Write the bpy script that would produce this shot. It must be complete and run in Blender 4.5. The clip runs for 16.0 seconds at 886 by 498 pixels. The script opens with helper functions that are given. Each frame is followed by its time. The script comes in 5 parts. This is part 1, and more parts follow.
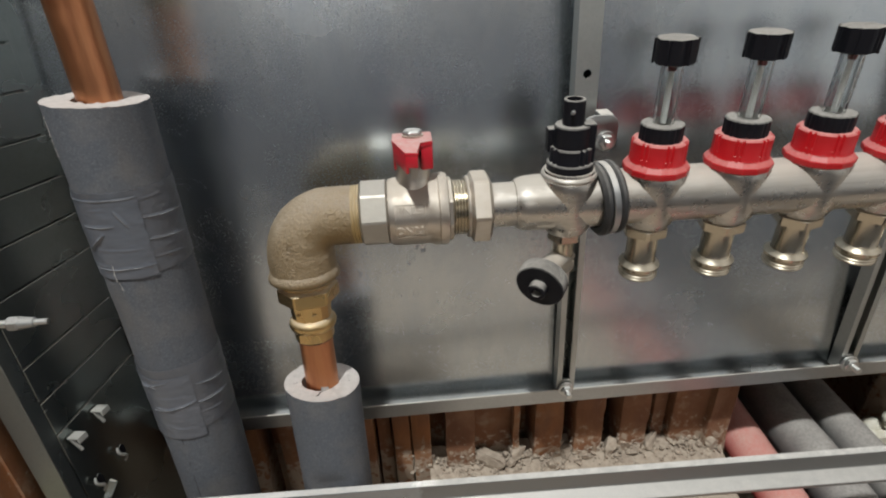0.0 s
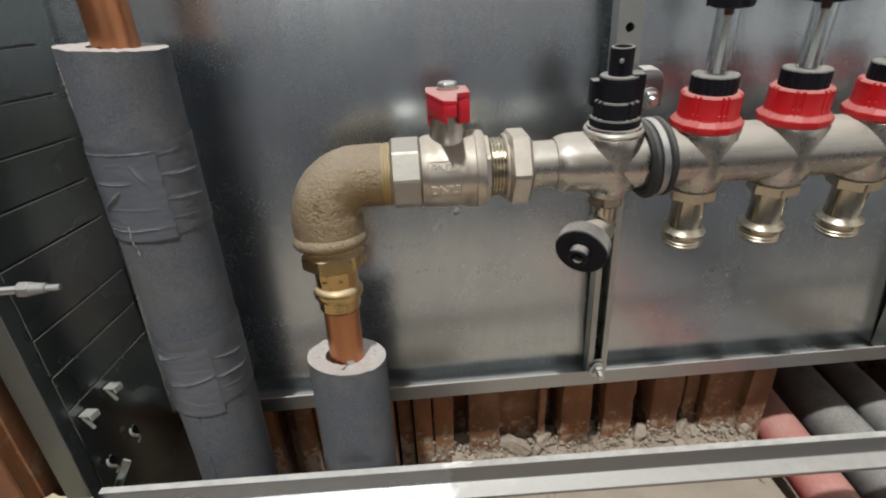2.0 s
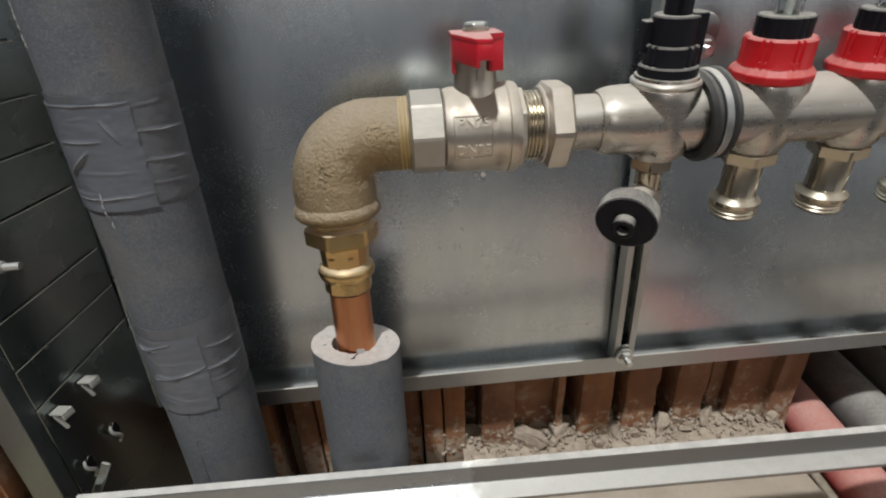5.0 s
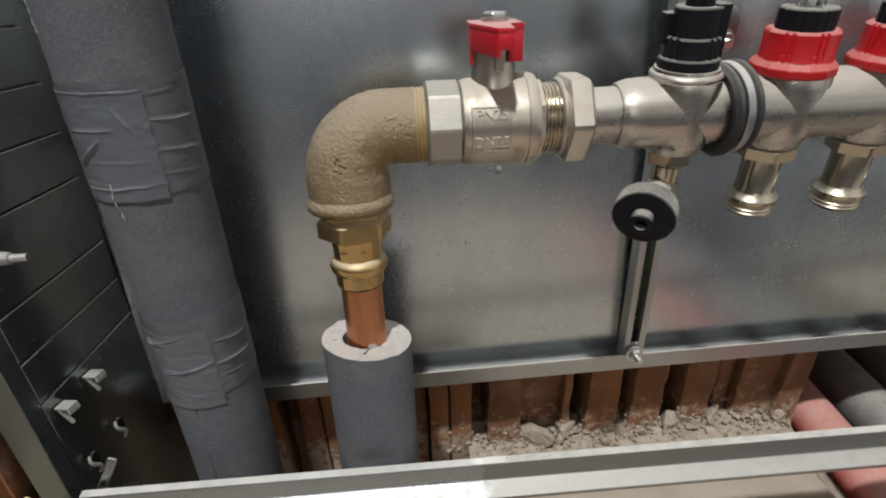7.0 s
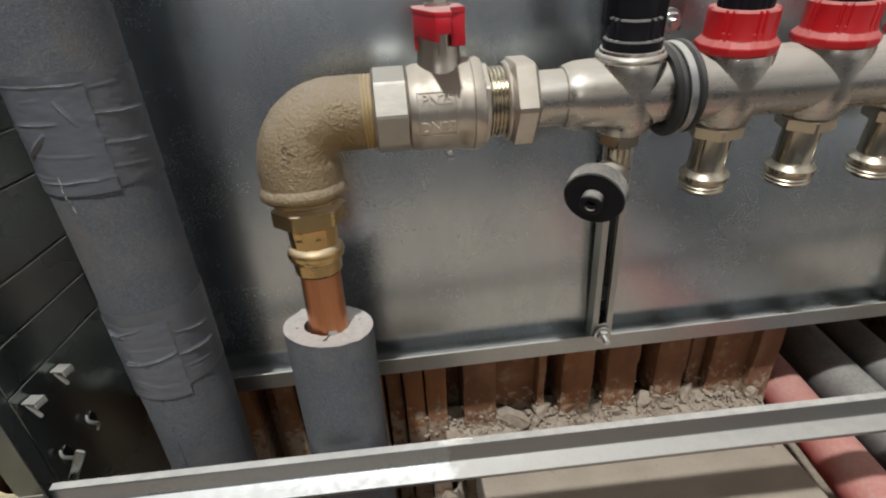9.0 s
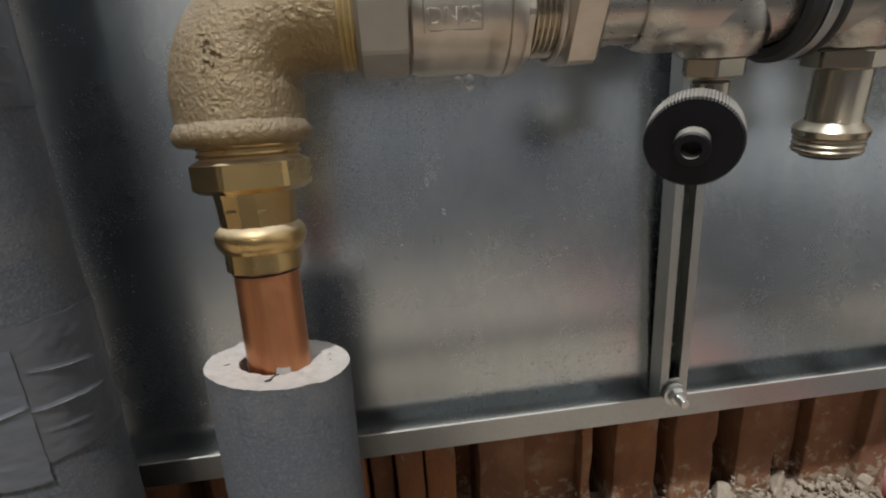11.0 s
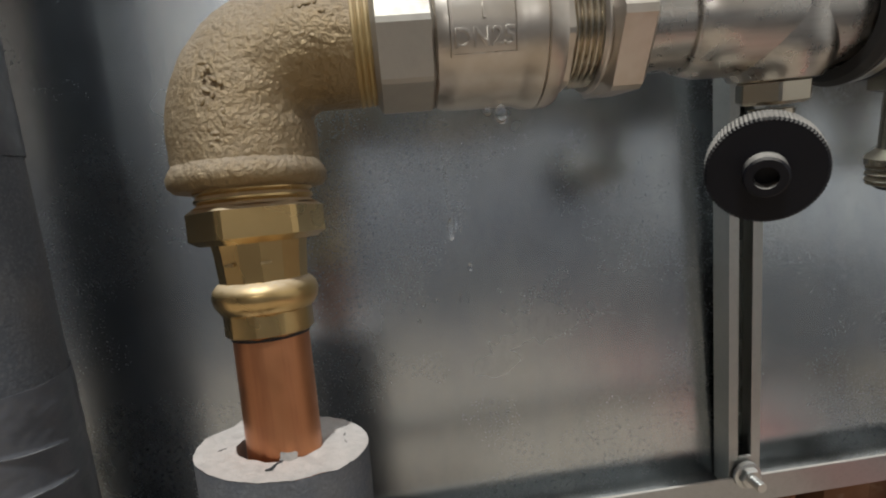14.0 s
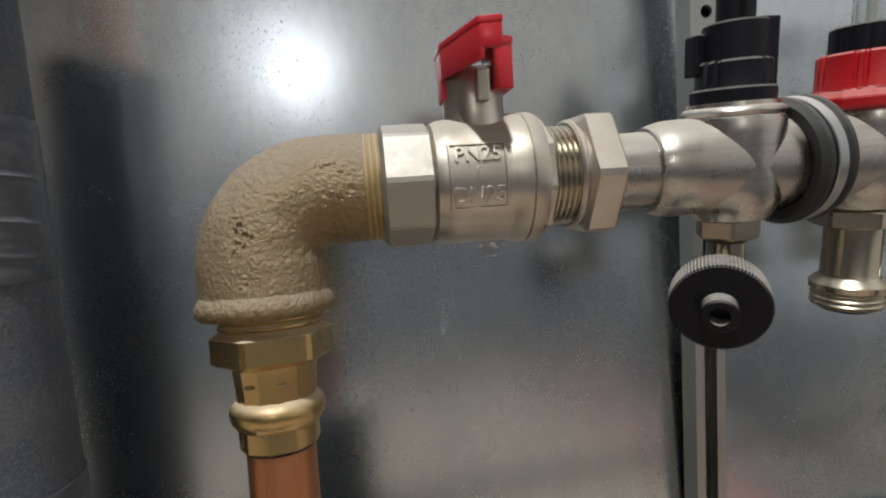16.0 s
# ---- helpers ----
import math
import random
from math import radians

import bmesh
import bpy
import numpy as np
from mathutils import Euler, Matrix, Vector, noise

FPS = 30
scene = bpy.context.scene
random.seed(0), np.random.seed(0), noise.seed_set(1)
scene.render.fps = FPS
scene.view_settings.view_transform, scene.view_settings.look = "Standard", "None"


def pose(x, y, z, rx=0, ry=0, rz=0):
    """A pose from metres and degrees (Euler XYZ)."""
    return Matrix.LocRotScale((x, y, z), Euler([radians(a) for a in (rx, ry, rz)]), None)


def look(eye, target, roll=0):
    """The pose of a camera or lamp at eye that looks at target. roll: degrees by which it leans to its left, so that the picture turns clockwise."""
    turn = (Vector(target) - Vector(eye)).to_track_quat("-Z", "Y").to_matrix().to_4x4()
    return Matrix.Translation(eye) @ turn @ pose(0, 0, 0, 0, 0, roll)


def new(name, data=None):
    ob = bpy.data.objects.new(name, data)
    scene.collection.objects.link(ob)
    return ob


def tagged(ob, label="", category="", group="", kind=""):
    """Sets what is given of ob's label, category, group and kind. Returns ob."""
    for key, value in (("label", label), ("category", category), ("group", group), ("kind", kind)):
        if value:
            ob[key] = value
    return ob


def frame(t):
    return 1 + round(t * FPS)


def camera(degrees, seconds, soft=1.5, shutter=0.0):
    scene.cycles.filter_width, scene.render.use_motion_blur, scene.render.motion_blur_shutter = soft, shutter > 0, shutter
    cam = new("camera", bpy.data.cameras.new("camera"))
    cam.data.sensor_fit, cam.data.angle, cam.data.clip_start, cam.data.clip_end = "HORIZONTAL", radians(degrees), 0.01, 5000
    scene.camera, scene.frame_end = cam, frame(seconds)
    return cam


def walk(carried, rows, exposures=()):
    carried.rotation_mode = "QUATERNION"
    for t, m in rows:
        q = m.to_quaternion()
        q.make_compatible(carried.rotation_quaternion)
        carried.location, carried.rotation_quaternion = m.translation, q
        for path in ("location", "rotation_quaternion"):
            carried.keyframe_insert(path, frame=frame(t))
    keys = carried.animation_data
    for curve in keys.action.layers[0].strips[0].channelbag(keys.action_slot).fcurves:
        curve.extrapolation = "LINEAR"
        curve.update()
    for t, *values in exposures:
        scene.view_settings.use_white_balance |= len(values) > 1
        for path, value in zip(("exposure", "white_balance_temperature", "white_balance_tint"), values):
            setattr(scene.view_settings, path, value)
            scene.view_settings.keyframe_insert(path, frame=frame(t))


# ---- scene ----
cam = camera(81.4, 16.0, 2.1)
PATH = [
    (0, (0.026, 0.017, 0.469), (0.13, 1.801, -0.429), -2.7),
    (0.5, (0.008, 0.022, 0.475), (0.144, 1.82, -0.389), -2.0),
    (1, (0.01, 0.026, 0.449), (0.137, 1.817, -0.432), -2.4),
    (1.5, (0.006, 0.032, 0.44), (0.121, 1.824, -0.44), -2.5),
    (2, (0.008, 0.025, 0.442), (0.098, 1.814, -0.449), -2.9),
    (2.5, (0.002, 0.021, 0.429), (0.081, 1.803, -0.476), -2.5),
    (3, (0.001, 0.033, 0.43), (0.085, 1.813, -0.479), -2.7),
    (5.5, (-0.012, 0.057, 0.418), (0.128, 1.816, -0.523), -2.3),
    (6, (-0.015, 0.057, 0.419), (0.129, 1.816, -0.521), -2.0),
    (6.5, (-0.017, 0.059, 0.418), (0.126, 1.817, -0.524), -1.8),
    (7, (-0.017, 0.06, 0.416), (0.123, 1.817, -0.529), -2.0),
    (7.5, (-0.014, 0.061, 0.416), (0.127, 1.818, -0.529), -2.0),
    (8, (-0.024, 0.064, 0.415), (0.08, 1.828, -0.521), -1.4),
    (8.5, (-0.02, 0.067, 0.42), (0.091, 1.814, -0.547), -2.1),
    (9, (0.003, 0.054, 0.414), (0.155, 1.793, -0.563), -3.3),
    (9.5, (0.001, 0.051, 0.411), (0.143, 1.802, -0.545), -5.0),
    (11.8, (-0.001, 0.156, 0.306), (0.239, 2.099, -0.1), -3.0),
    (12, (-0.001, 0.157, 0.322), (0.212, 2.111, -0.049), -4.4),
    (12.5, (-0.004, 0.152, 0.326), (0.202, 2.11, -0.029), -4.1),
    (13, (-0.003, 0.151, 0.325), (0.198, 2.109, -0.03), -4.2),
    (13.5, (-0.007, 0.148, 0.325), (0.181, 2.105, -0.04), -4.8),
    (14, (-0.004, 0.145, 0.321), (0.179, 2.104, -0.037), -5.1),
    (14.5, (-0.011, 0.144, 0.326), (0.2, 2.103, -0.014), -4.0),
    (15, (-0.009, 0.133, 0.349), (0.247, 2.1, 0.092), -3.9),
    (15.5, (-0.006, 0.131, 0.353), (0.261, 2.099, 0.118), -3.8),
    (16, (-0.008, 0.131, 0.352), (0.255, 2.1, 0.116), -3.7),
]
walk(cam, [(t, look(eye, target, roll)) for t, eye, target, roll in PATH],
     exposures=((0.0, -0.06), (8.0, -0.08), (9.0, -0.13), (14.5, -0.13), (15.0, -0.17), (16.0, -0.17)))

# ---- light and exposure ----
world = bpy.data.worlds.new("room_air")
scene.world = world
world.use_nodes = True
world.node_tree.nodes["Background"].inputs[0].default_value = (0.55, 0.6, 0.7, 1)
world.node_tree.nodes["Background"].inputs[1].default_value = 0.008



def area_lamp(name, eye, target, size, watts, colour):
    data = bpy.data.lights.new(name, "AREA")
    data.shape, data.size, data.energy, data.color = "DISK", size, watts, colour
    ob = new(name, data)
    ob.matrix_world = look(eye, target)
    return ob


# bare ceiling lamp of the room; a fixed lamp replaces the moving hand torch
area_lamp("ceiling_lamp", (-0.28, -0.55, 2.38), (0.30, -0.3, 0.4), 0.09, 64, (0.97, 1.0, 0.98))
area_lamp("torch_stand_in", (-0.222, -1.14, 0.919), (0.05, 0.3, 0.3), 0.050, 0.95, (1.0, 1.0, 1.0))


# ---- materials ----
def rgba(c):
    return (*c, 1.0)


class Mat:
    """A node material with a few short calls to wire it."""

    def __init__(self, name, base, rough=0.5, metal=0.0, **extra):
        self.m = bpy.data.materials.new(name)
        self.m.use_nodes = True
        self.t = self.m.node_tree
        self.n, self.l = self.t.nodes, self.t.links
        self.b = self.n["Principled BSDF"]
        self.b.inputs["Base Color"].default_value = rgba(base)
        self.b.inputs["Roughness"].default_value = rough
        self.b.inputs["Metallic"].default_value = metal
        for key, value in extra.items():
            self.b.inputs[key.replace("_", " ")].default_value = value
        self.colour, self.rough = None, None
        self.base, self.r0, self.metal0 = base, rough, metal
        self.co = self.n.new("ShaderNodeTexCoord").outputs["Object"]

    def noise(self, scale, detail=3.0, rough=0.55, stretch=None):
        co = self.co
        if stretch:
            mp = self.n.new("ShaderNodeMapping")
            mp.inputs["Scale"].default_value = stretch
            self.l.new(co, mp.inputs["Vector"])
            co = mp.outputs[0]
        k = self.n.new("ShaderNodeTexNoise")
        k.inputs["Scale"].default_value, k.inputs["Detail"].default_value = scale, detail
        k.inputs["Roughness"].default_value = rough
        self.l.new(co, k.inputs["Vector"])
        return k.outputs["Fac"]

    def cells(self, scale, what="Color", feature="F1"):
        k = self.n.new("ShaderNodeTexVoronoi")
        k.feature = feature
        k.inputs["Scale"].default_value = scale
        self.l.new(self.co, k.inputs["Vector"])
        return k.outputs[what]

    def ramp(self, fac, lo, hi, a=0.0, b=1.0):
        k = self.n.new("ShaderNodeMapRange")
        k.inputs["From Min"].default_value, k.inputs["From Max"].default_value = lo, hi
        k.inputs["To Min"].default_value, k.inputs["To Max"].default_value = a, b
        self.l.new(fac, k.inputs["Value"])
        return k.outputs[0]

    def math(self, op, a, b):
        k = self.n.new("ShaderNodeMath")
        k.operation = op
        for i, v in enumerate((a, b)):
            if hasattr(v, "is_output"):
                self.l.new(v, k.inputs[i])
            else:
                k.inputs[i].default_value = v
        return k.outputs[0]

    def upward(self, lo, hi):
        g = self.n.new("ShaderNodeNewGeometry")
        s = self.n.new("ShaderNodeSeparateXYZ")
        self.l.new(g.outputs["Normal"], s.inputs[0])
        return self.ramp(s.outputs["Z"], lo, hi)

    def tint(self, fac, colour):
        k = self.n.new("ShaderNodeMix")
        k.data_type = "RGBA"
        self.l.new(fac, k.inputs["Factor"])
        if self.colour is None:
            k.inputs["A"].default_value = rgba(self.base)
        else:
            self.l.new(self.colour, k.inputs["A"])
        k.inputs["B"].default_value = rgba(colour)
        self.colour = k.outputs["Result"]
        self.l.new(self.colour, self.b.inputs["Base Color"])
        return self

    def roughen(self, fac, value):
        k = self.n.new("ShaderNodeMix")
        self.l.new(fac, k.inputs["Factor"])
        if self.rough is None:
            k.inputs["A"].default_value = self.r0
        else:
            self.l.new(self.rough, k.inputs["A"])
        k.inputs["B"].default_value = value
        self.rough = k.outputs["Result"]
        self.l.new(self.rough, self.b.inputs["Roughness"])
        return self

    def matte(self, fac):
        k = self.n.new("ShaderNodeMix")
        self.l.new(fac, k.inputs["Factor"])
        k.inputs["A"].default_value, k.inputs["B"].default_value = self.metal0, 0.0
        self.l.new(k.outputs["Result"], self.b.inputs["Metallic"])
        return self

    def bump(self, fac, depth, strength=1.0):
        k = self.n.new("ShaderNodeBump")
        k.inputs["Distance"].default_value, k.inputs["Strength"].default_value = depth, strength
        self.l.new(fac, k.inputs["Height"])
        if self.b.inputs["Normal"].is_linked:
            self.l.new(self.b.inputs["Normal"].links[0].from_socket, k.inputs["Normal"])
        self.l.new(k.outputs[0], self.b.inputs["Normal"])
        return self

    def dust(self, lo=0.15, hi=0.75, colour=(0.40, 0.34, 0.28), most=0.9, grain=420.0):
        """Building dust that has settled on what faces up, patchy at two scales."""
        up = self.upward(lo, hi)
        patch = self.ramp(self.noise(grain, 4.0), 0.25, 0.6, 0.55, 1.0)
        wide = self.ramp(self.noise(grain / 9, 2.0), 0.3, 0.65, 0.7, 1.0)
        fac = self.math("MULTIPLY", self.math("MULTIPLY", up, patch), self.math("MULTIPLY", wide, most))
        self.tint(fac, colour).roughen(fac, 0.95)
        if self.metal0 > 0:
            self.matte(fac)
        return self


def galvanised(name, base, rough, spangle):
    k = Mat(name, base, rough, 1.0)
    k.tint(k.ramp(k.cells(spangle), 0.2, 0.9, 0.0, 0.2), tuple(min(0.95, c * 1.2) for c in base))
    k.tint(k.ramp(k.cells(spangle * 2.3), 0.55, 0.95, 0.0, 0.16), tuple(c * 0.6 for c in base))
    k.tint(k.ramp(k.noise(9.0, 3.0), 0.35, 0.7, 0.0, 0.4), tuple(c * 0.7 for c in base))
    k.roughen(k.ramp(k.noise(14.0, 4.0), 0.35, 0.7), rough + 0.06)
    k.bump(k.noise(900.0, 2.0), 0.00006, 0.35)
    k.bump(k.noise(28.0, 2.0), 0.0006, 0.12)
    return k


GALV = galvanised("galvanised_sheet", (0.58, 0.625, 0.655), 0.225, 260.0)
GALV.tint(GALV.ramp(GALV.noise(60.0, 3.0, 0.5, (1, 1, 0.22)), 0.42, 0.68, 0.0, 0.38), (0.42, 0.47, 0.54))
GALV.tint(GALV.ramp(GALV.noise(300.0, 3.0, 0.6, (1, 1, 0.4)), 0.48, 0.68, 0.0, 0.2), (0.31, 0.36, 0.43))
spk = GALV.math("MULTIPLY", GALV.ramp(GALV.noise(1150.0, 2.0), 0.60, 0.68, 0.0, 0.7), GALV.ramp(GALV.noise(16.0, 2.0), 0.42, 0.62))
GALV.tint(spk, (0.20, 0.22, 0.27)).roughen(spk, 0.45)
film_of_dust = GALV.ramp(GALV.noise(6.0, 3.0), 0.2, 0.8, 0.0, 0.05)
GALV.tint(film_of_dust, (0.40, 0.37, 0.33)).matte(film_of_dust)
GALV.dust(0.5, 0.9, (0.45, 0.42, 0.38), 0.75)
GALV = GALV.m
# darker copy of the sheet steel; the side's shade is in its colour
GALV_SHADED = galvanised("galvanised_shaded", (0.235, 0.262, 0.262), 0.25, 200.0).dust(0.5, 0.9).m
RAIL = galvanised("galvanised_rail", (0.44, 0.455, 0.465), 0.32, 300.0)
RAIL = RAIL.dust(0.4, 0.8, (0.56, 0.51, 0.455), 1.0).m
STRUT = galvanised("galvanised_upright", (0.50, 0.515, 0.50), 0.44, 300.0).dust(0.6, 0.95, (0.50, 0.45, 0.40), 0.55).m
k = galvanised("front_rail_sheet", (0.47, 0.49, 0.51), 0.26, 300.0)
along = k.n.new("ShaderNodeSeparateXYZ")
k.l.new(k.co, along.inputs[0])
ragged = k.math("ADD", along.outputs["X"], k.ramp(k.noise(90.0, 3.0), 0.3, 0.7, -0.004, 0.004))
dull = k.ramp(ragged, 0.016, 0.019, 0.0, 0.8)  # beyond the puddle the sheet is darker and rougher
k.tint(dull, (0.28, 0.27, 0.25)).roughen(dull, 0.45)
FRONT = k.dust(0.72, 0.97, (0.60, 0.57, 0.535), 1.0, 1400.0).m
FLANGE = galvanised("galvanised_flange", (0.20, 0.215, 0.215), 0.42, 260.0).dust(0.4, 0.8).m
TONGUE = galvanised("galvanised_tongue", (0.38, 0.39, 0.39), 0.4, 300.0).dust(0.0, 0.8, (0.33, 0.31, 0.29), 0.85).m
HOOK = galvanised("galvanised_hook", (0.45, 0.45, 0.43), 0.45, 300.0).dust(-0.5, 0.9, (0.31, 0.295, 0.26), 0.85).m
ZINC = Mat("zinc_bolt", (0.62, 0.63, 0.62), 0.32, 1.0)
ZINC = ZINC.bump(ZINC.noise(1200.0), 0.0001, 0.4).dust(0.5, 0.95, most=0.5).m
k = Mat("bronze_cast", (0.30, 0.22, 0.12), 0.36, 0.8)
k.tint(k.ramp(k.noise(140.0, 4.0), 0.35, 0.7), (0.26, 0.18, 0.085))
k.bump(k.noise(800.0, 5.0, 0.6), 0.0008, 0.75).bump(k.noise(480.0, 4.0), 0.0013, 0.65)
k.dust(-0.35, 0.7, (0.325, 0.27, 0.215), 0.85, 700.0)
BRONZE = k.m
k = Mat("brass", (0.60, 0.43, 0.20), 0.24, 1.0)
k.tint(k.ramp(k.noise(70.0, 3.0), 0.35, 0.8), (0.52, 0.36, 0.16))
k.roughen(k.ramp(k.noise(45.0, 2.0), 0.3, 0.8), 0.33)
PASTE = Mat("pasted_thread", (0.40, 0.29, 0.13), 0.45, 0.7).dust(-0.2, 0.7, (0.42, 0.34, 0.24), 0.85).m
BRASS = k.dust(0.3, 0.85, (0.56, 0.49, 0.40), 0.75, 900.0).m
k = Mat("nickel_plate", (0.53, 0.485, 0.43), 0.36, 1.0)
k.tint(k.ramp(k.noise(90.0, 3.0), 0.45, 0.75, 0, 0.7), (0.42, 0.36, 0.29))
k.bump(k.noise(900.0, 3.0), 0.0001, 0.2)
d = Mat("dusty_nickel_plate", (0.56, 0.515, 0.46), 0.34, 1.0)
d.tint(d.ramp(d.noise(90.0, 3.0), 0.45, 0.75, 0, 0.7), (0.42, 0.36, 0.29))
d.bump(d.noise(900.0, 3.0), 0.0001, 0.2)
NICKEL_DUSTY = d.dust(0.1, 0.95, (0.45, 0.39, 0.325), 0.9, 1500.0).m
NICKEL = k.dust(0.45, 0.92, (0.44, 0.385, 0.32), 0.9, 1500.0).m
k = Mat("stainless", (0.50, 0.475, 0.44), 0.27, 1.0)
k.tint(k.ramp(k.noise(420.0, 3.0, 0.6, (0.04, 1, 1)), 0.42, 0.7, 0, 0.45), (0.29, 0.27, 0.24))
k.roughen(k.ramp(k.noise(200.0, 3.0), 0.4, 0.7), 0.34)
k.tint(k.ramp(k.noise(45.0, 3.0), 0.45, 0.75, 0, 0.6), (0.45, 0.40, 0.34))
STEEL = k.dust(0.30, 0.90, (0.45, 0.40, 0.345), 0.95, 1800.0).m
k = Mat("outlet_brass", (0.47, 0.42, 0.335), 0.22, 1.0)
w = Mat("worn_chrome", (0.42, 0.395, 0.355), 0.55, 1.0)
w.tint(w.ramp(w.noise(130.0, 4.0), 0.45, 0.72, 0, 0.2), (0.50, 0.46, 0.40))
w.roughen(w.ramp(w.noise(200.0, 3.0), 0.4, 0.7), 0.62)
w.bump(w.noise(420.0, 3.0), 0.0003, 0.35)
WORN_CHROME = w.dust(0.9, 1.0, (0.44, 0.40, 0.36), 0.9, 1500.0).m
OUTLET = k.dust(0.4, 0.95, (0.48, 0.42, 0.34), 0.6).m
k = Mat("copper", (0.55, 0.25, 0.125), 0.36, 1.0)
k.tint(k.ramp(k.noise(60.0, 3.0, 0.5, (1, 1, 0.15)), 0.42, 0.7), (0.44, 0.18, 0.085))
k.tint(k.ramp(k.noise(260.0, 3.0, 0.6, (1, 1, 0.08)), 0.48, 0.7, 0, 0.6), (0.38, 0.155, 0.085))
k.roughen(k.ramp(k.noise(240.0, 3.0), 0.4, 0.7), 0.46)
COPPER = k.m
k = Mat("foam_grey", (0.080, 0.087, 0.103), 0.92)
k.tint(k.ramp(k.noise(900.0, 3.0, 0.7), 0.48, 0.72, 0, 0.75), (0.145, 0.152, 0.166))
k.tint(k.ramp(k.noise(420.0, 3.0), 0.55, 0.75, 0, 0.6), (0.05, 0.052, 0.06))
k.tint(k.ramp(k.noise(40.0, 3.0), 0.5, 0.8, 0, 0.5), (0.17, 0.158, 0.15))
k.tint(k.ramp(k.noise(22.0, 3.0, 0.6, (1, 1, 0.35)), 0.5, 0.72, 0, 0.55), (0.115, 0.098, 0.084))
k.bump(k.noise(1100.0, 4.0), 0.0005, 0.6).bump(k.noise(180.0, 3.0), 0.0008, 0.3)
FOAM = k.dust(0.3, 0.9, (0.47, 0.42, 0.37), 0.95).m
k = Mat("foam_grey_dusty", (0.135, 0.128, 0.122), 0.95)
k.tint(k.ramp(k.noise(60.0, 4.0), 0.4, 0.7, 0, 0.7), (0.075, 0.075, 0.078))
k.bump(k.noise(700.0, 4.0), 0.0004, 0.5)
FOAM_DUSTY = k.dust(0.2, 0.95, (0.44, 0.41, 0.38), 0.85).m
k = Mat("foam_cut", (0.47, 0.425, 0.40), 0.95)
k.tint(k.ramp(k.noise(260.0, 4.0), 0.4, 0.75), (0.385, 0.35, 0.33))
k.tint(k.ramp(k.noise(900.0, 3.0), 0.62, 0.78, 0, 0.6), (0.26, 0.24, 0.23))
FOAM_CUT = k.bump(k.noise(700.0, 4.0), 0.0007, 0.7).m
k = Mat("grey_tape", (0.092, 0.097, 0.113), 0.36)
k.tint(k.ramp(k.noise(70.0, 3.0), 0.4, 0.75), (0.074, 0.077, 0.087))
k.tint(k.ramp(k.noise(500.0, 3.0), 0.5, 0.8, 0, 0.5), (0.13, 0.128, 0.126))
TAPE = k.bump(k.noise(150.0, 3.0, 0.5, (1, 1, 3.0)), 0.0004, 0.3).m
k = Mat("grey_tape_top_layer", (0.106, 0.114, 0.134), 0.34)
k.tint(k.ramp(k.noise(60.0, 4.0, 0.6, (1, 1, 5.0)), 0.38, 0.7), (0.086, 0.092, 0.108))
TAPE_TOP = k.bump(k.noise(150.0, 3.0, 0.5, (1, 1, 3.0)), 0.0004, 0.3).m
k = Mat("pale_scuff", (0.46, 0.44, 0.42), 0.9)
SCUFF = k.tint(k.ramp(k.noise(1500.0), 0.45, 0.6), (0.22, 0.215, 0.21)).m
STRESS_GLINT = Mat("stretched_tape_highlight", (0.30, 0.305, 0.32), 0.45).m
SEAM = Mat("dark_seam", (0.03, 0.031, 0.035), 0.9).m
k = Mat("black_plastic", (0.005, 0.005, 0.008), 0.5, 0.0, Specular_IOR_Level=0.22)
BLACK = k.bump(k.noise(900.0), 0.00008, 0.4).dust(0.35, 0.9, (0.36, 0.335, 0.305), 0.95).m
k = Mat("red_plastic", (0.42, 0.008, 0.012), 0.38)
RED = k.bump(k.noise(700.0), 0.0001, 0.3).dust(0.45, 0.85, (0.54, 0.29, 0.26), 0.9).m
k = Mat("red_handle_paint", (0.46, 0.012, 0.024), 0.3)
HANDLE = k.bump(k.noise(500.0), 0.0001, 0.4).dust(0.45, 0.95, (0.50, 0.36, 0.33), 0.9).m
DARKRED = Mat("dark_red_plastic", (0.16, 0.02, 0.015), 0.45).m
CLEAR = Mat("clear_plastic", (0.90, 0.92, 0.92), 0.07, 0.0, Transmission_Weight=1.0, IOR=1.4).m
WATER = Mat("water", (1, 1, 1), 0.0, 0.0, Transmission_Weight=1.0, IOR=1.33).m
WHITE = Mat("white_float", (0.80, 0.80, 0.78), 0.35).m
k = Mat("rubber", (0.02, 0.02, 0.021), 0.6)
RUBBER = k.dust(0.2, 0.9, (0.22, 0.205, 0.19), 0.75).m
k = Mat("terracotta", (0.285, 0.112, 0.038), 0.9)
each = k.n.new("ShaderNodeObjectInfo").outputs["Random"]
k.tint(k.ramp(each, 0.0, 1.0, 0.0, 0.8), (0.155, 0.075, 0.042))
k.tint(k.ramp(k.noise(60.0, 4.0, 0.55, (1, 1, 0.3)), 0.35, 0.7), (0.155, 0.066, 0.034))
k.tint(k.ramp(k.noise(25.0, 5.0), 0.5, 0.75, 0, 0.5), (0.33, 0.19, 0.11))
k.tint(k.ramp(k.noise(55.0, 6.0, 0.65), 0.56, 0.70, 0, 0.6), (0.32, 0.235, 0.165))
k.bump(k.noise(450.0, 4.0), 0.0007, 0.6)
zed = k.n.new("ShaderNodeSeparateXYZ")
k.l.new(k.co, zed.inputs[0])
splash = k.ramp(k.math("ADD", k.noise(130.0, 5.0, 0.65), k.ramp(zed.outputs["Z"], 0.05, 0.10, 0.16, -0.10)), 0.55, 0.63, 0.0, 0.85)
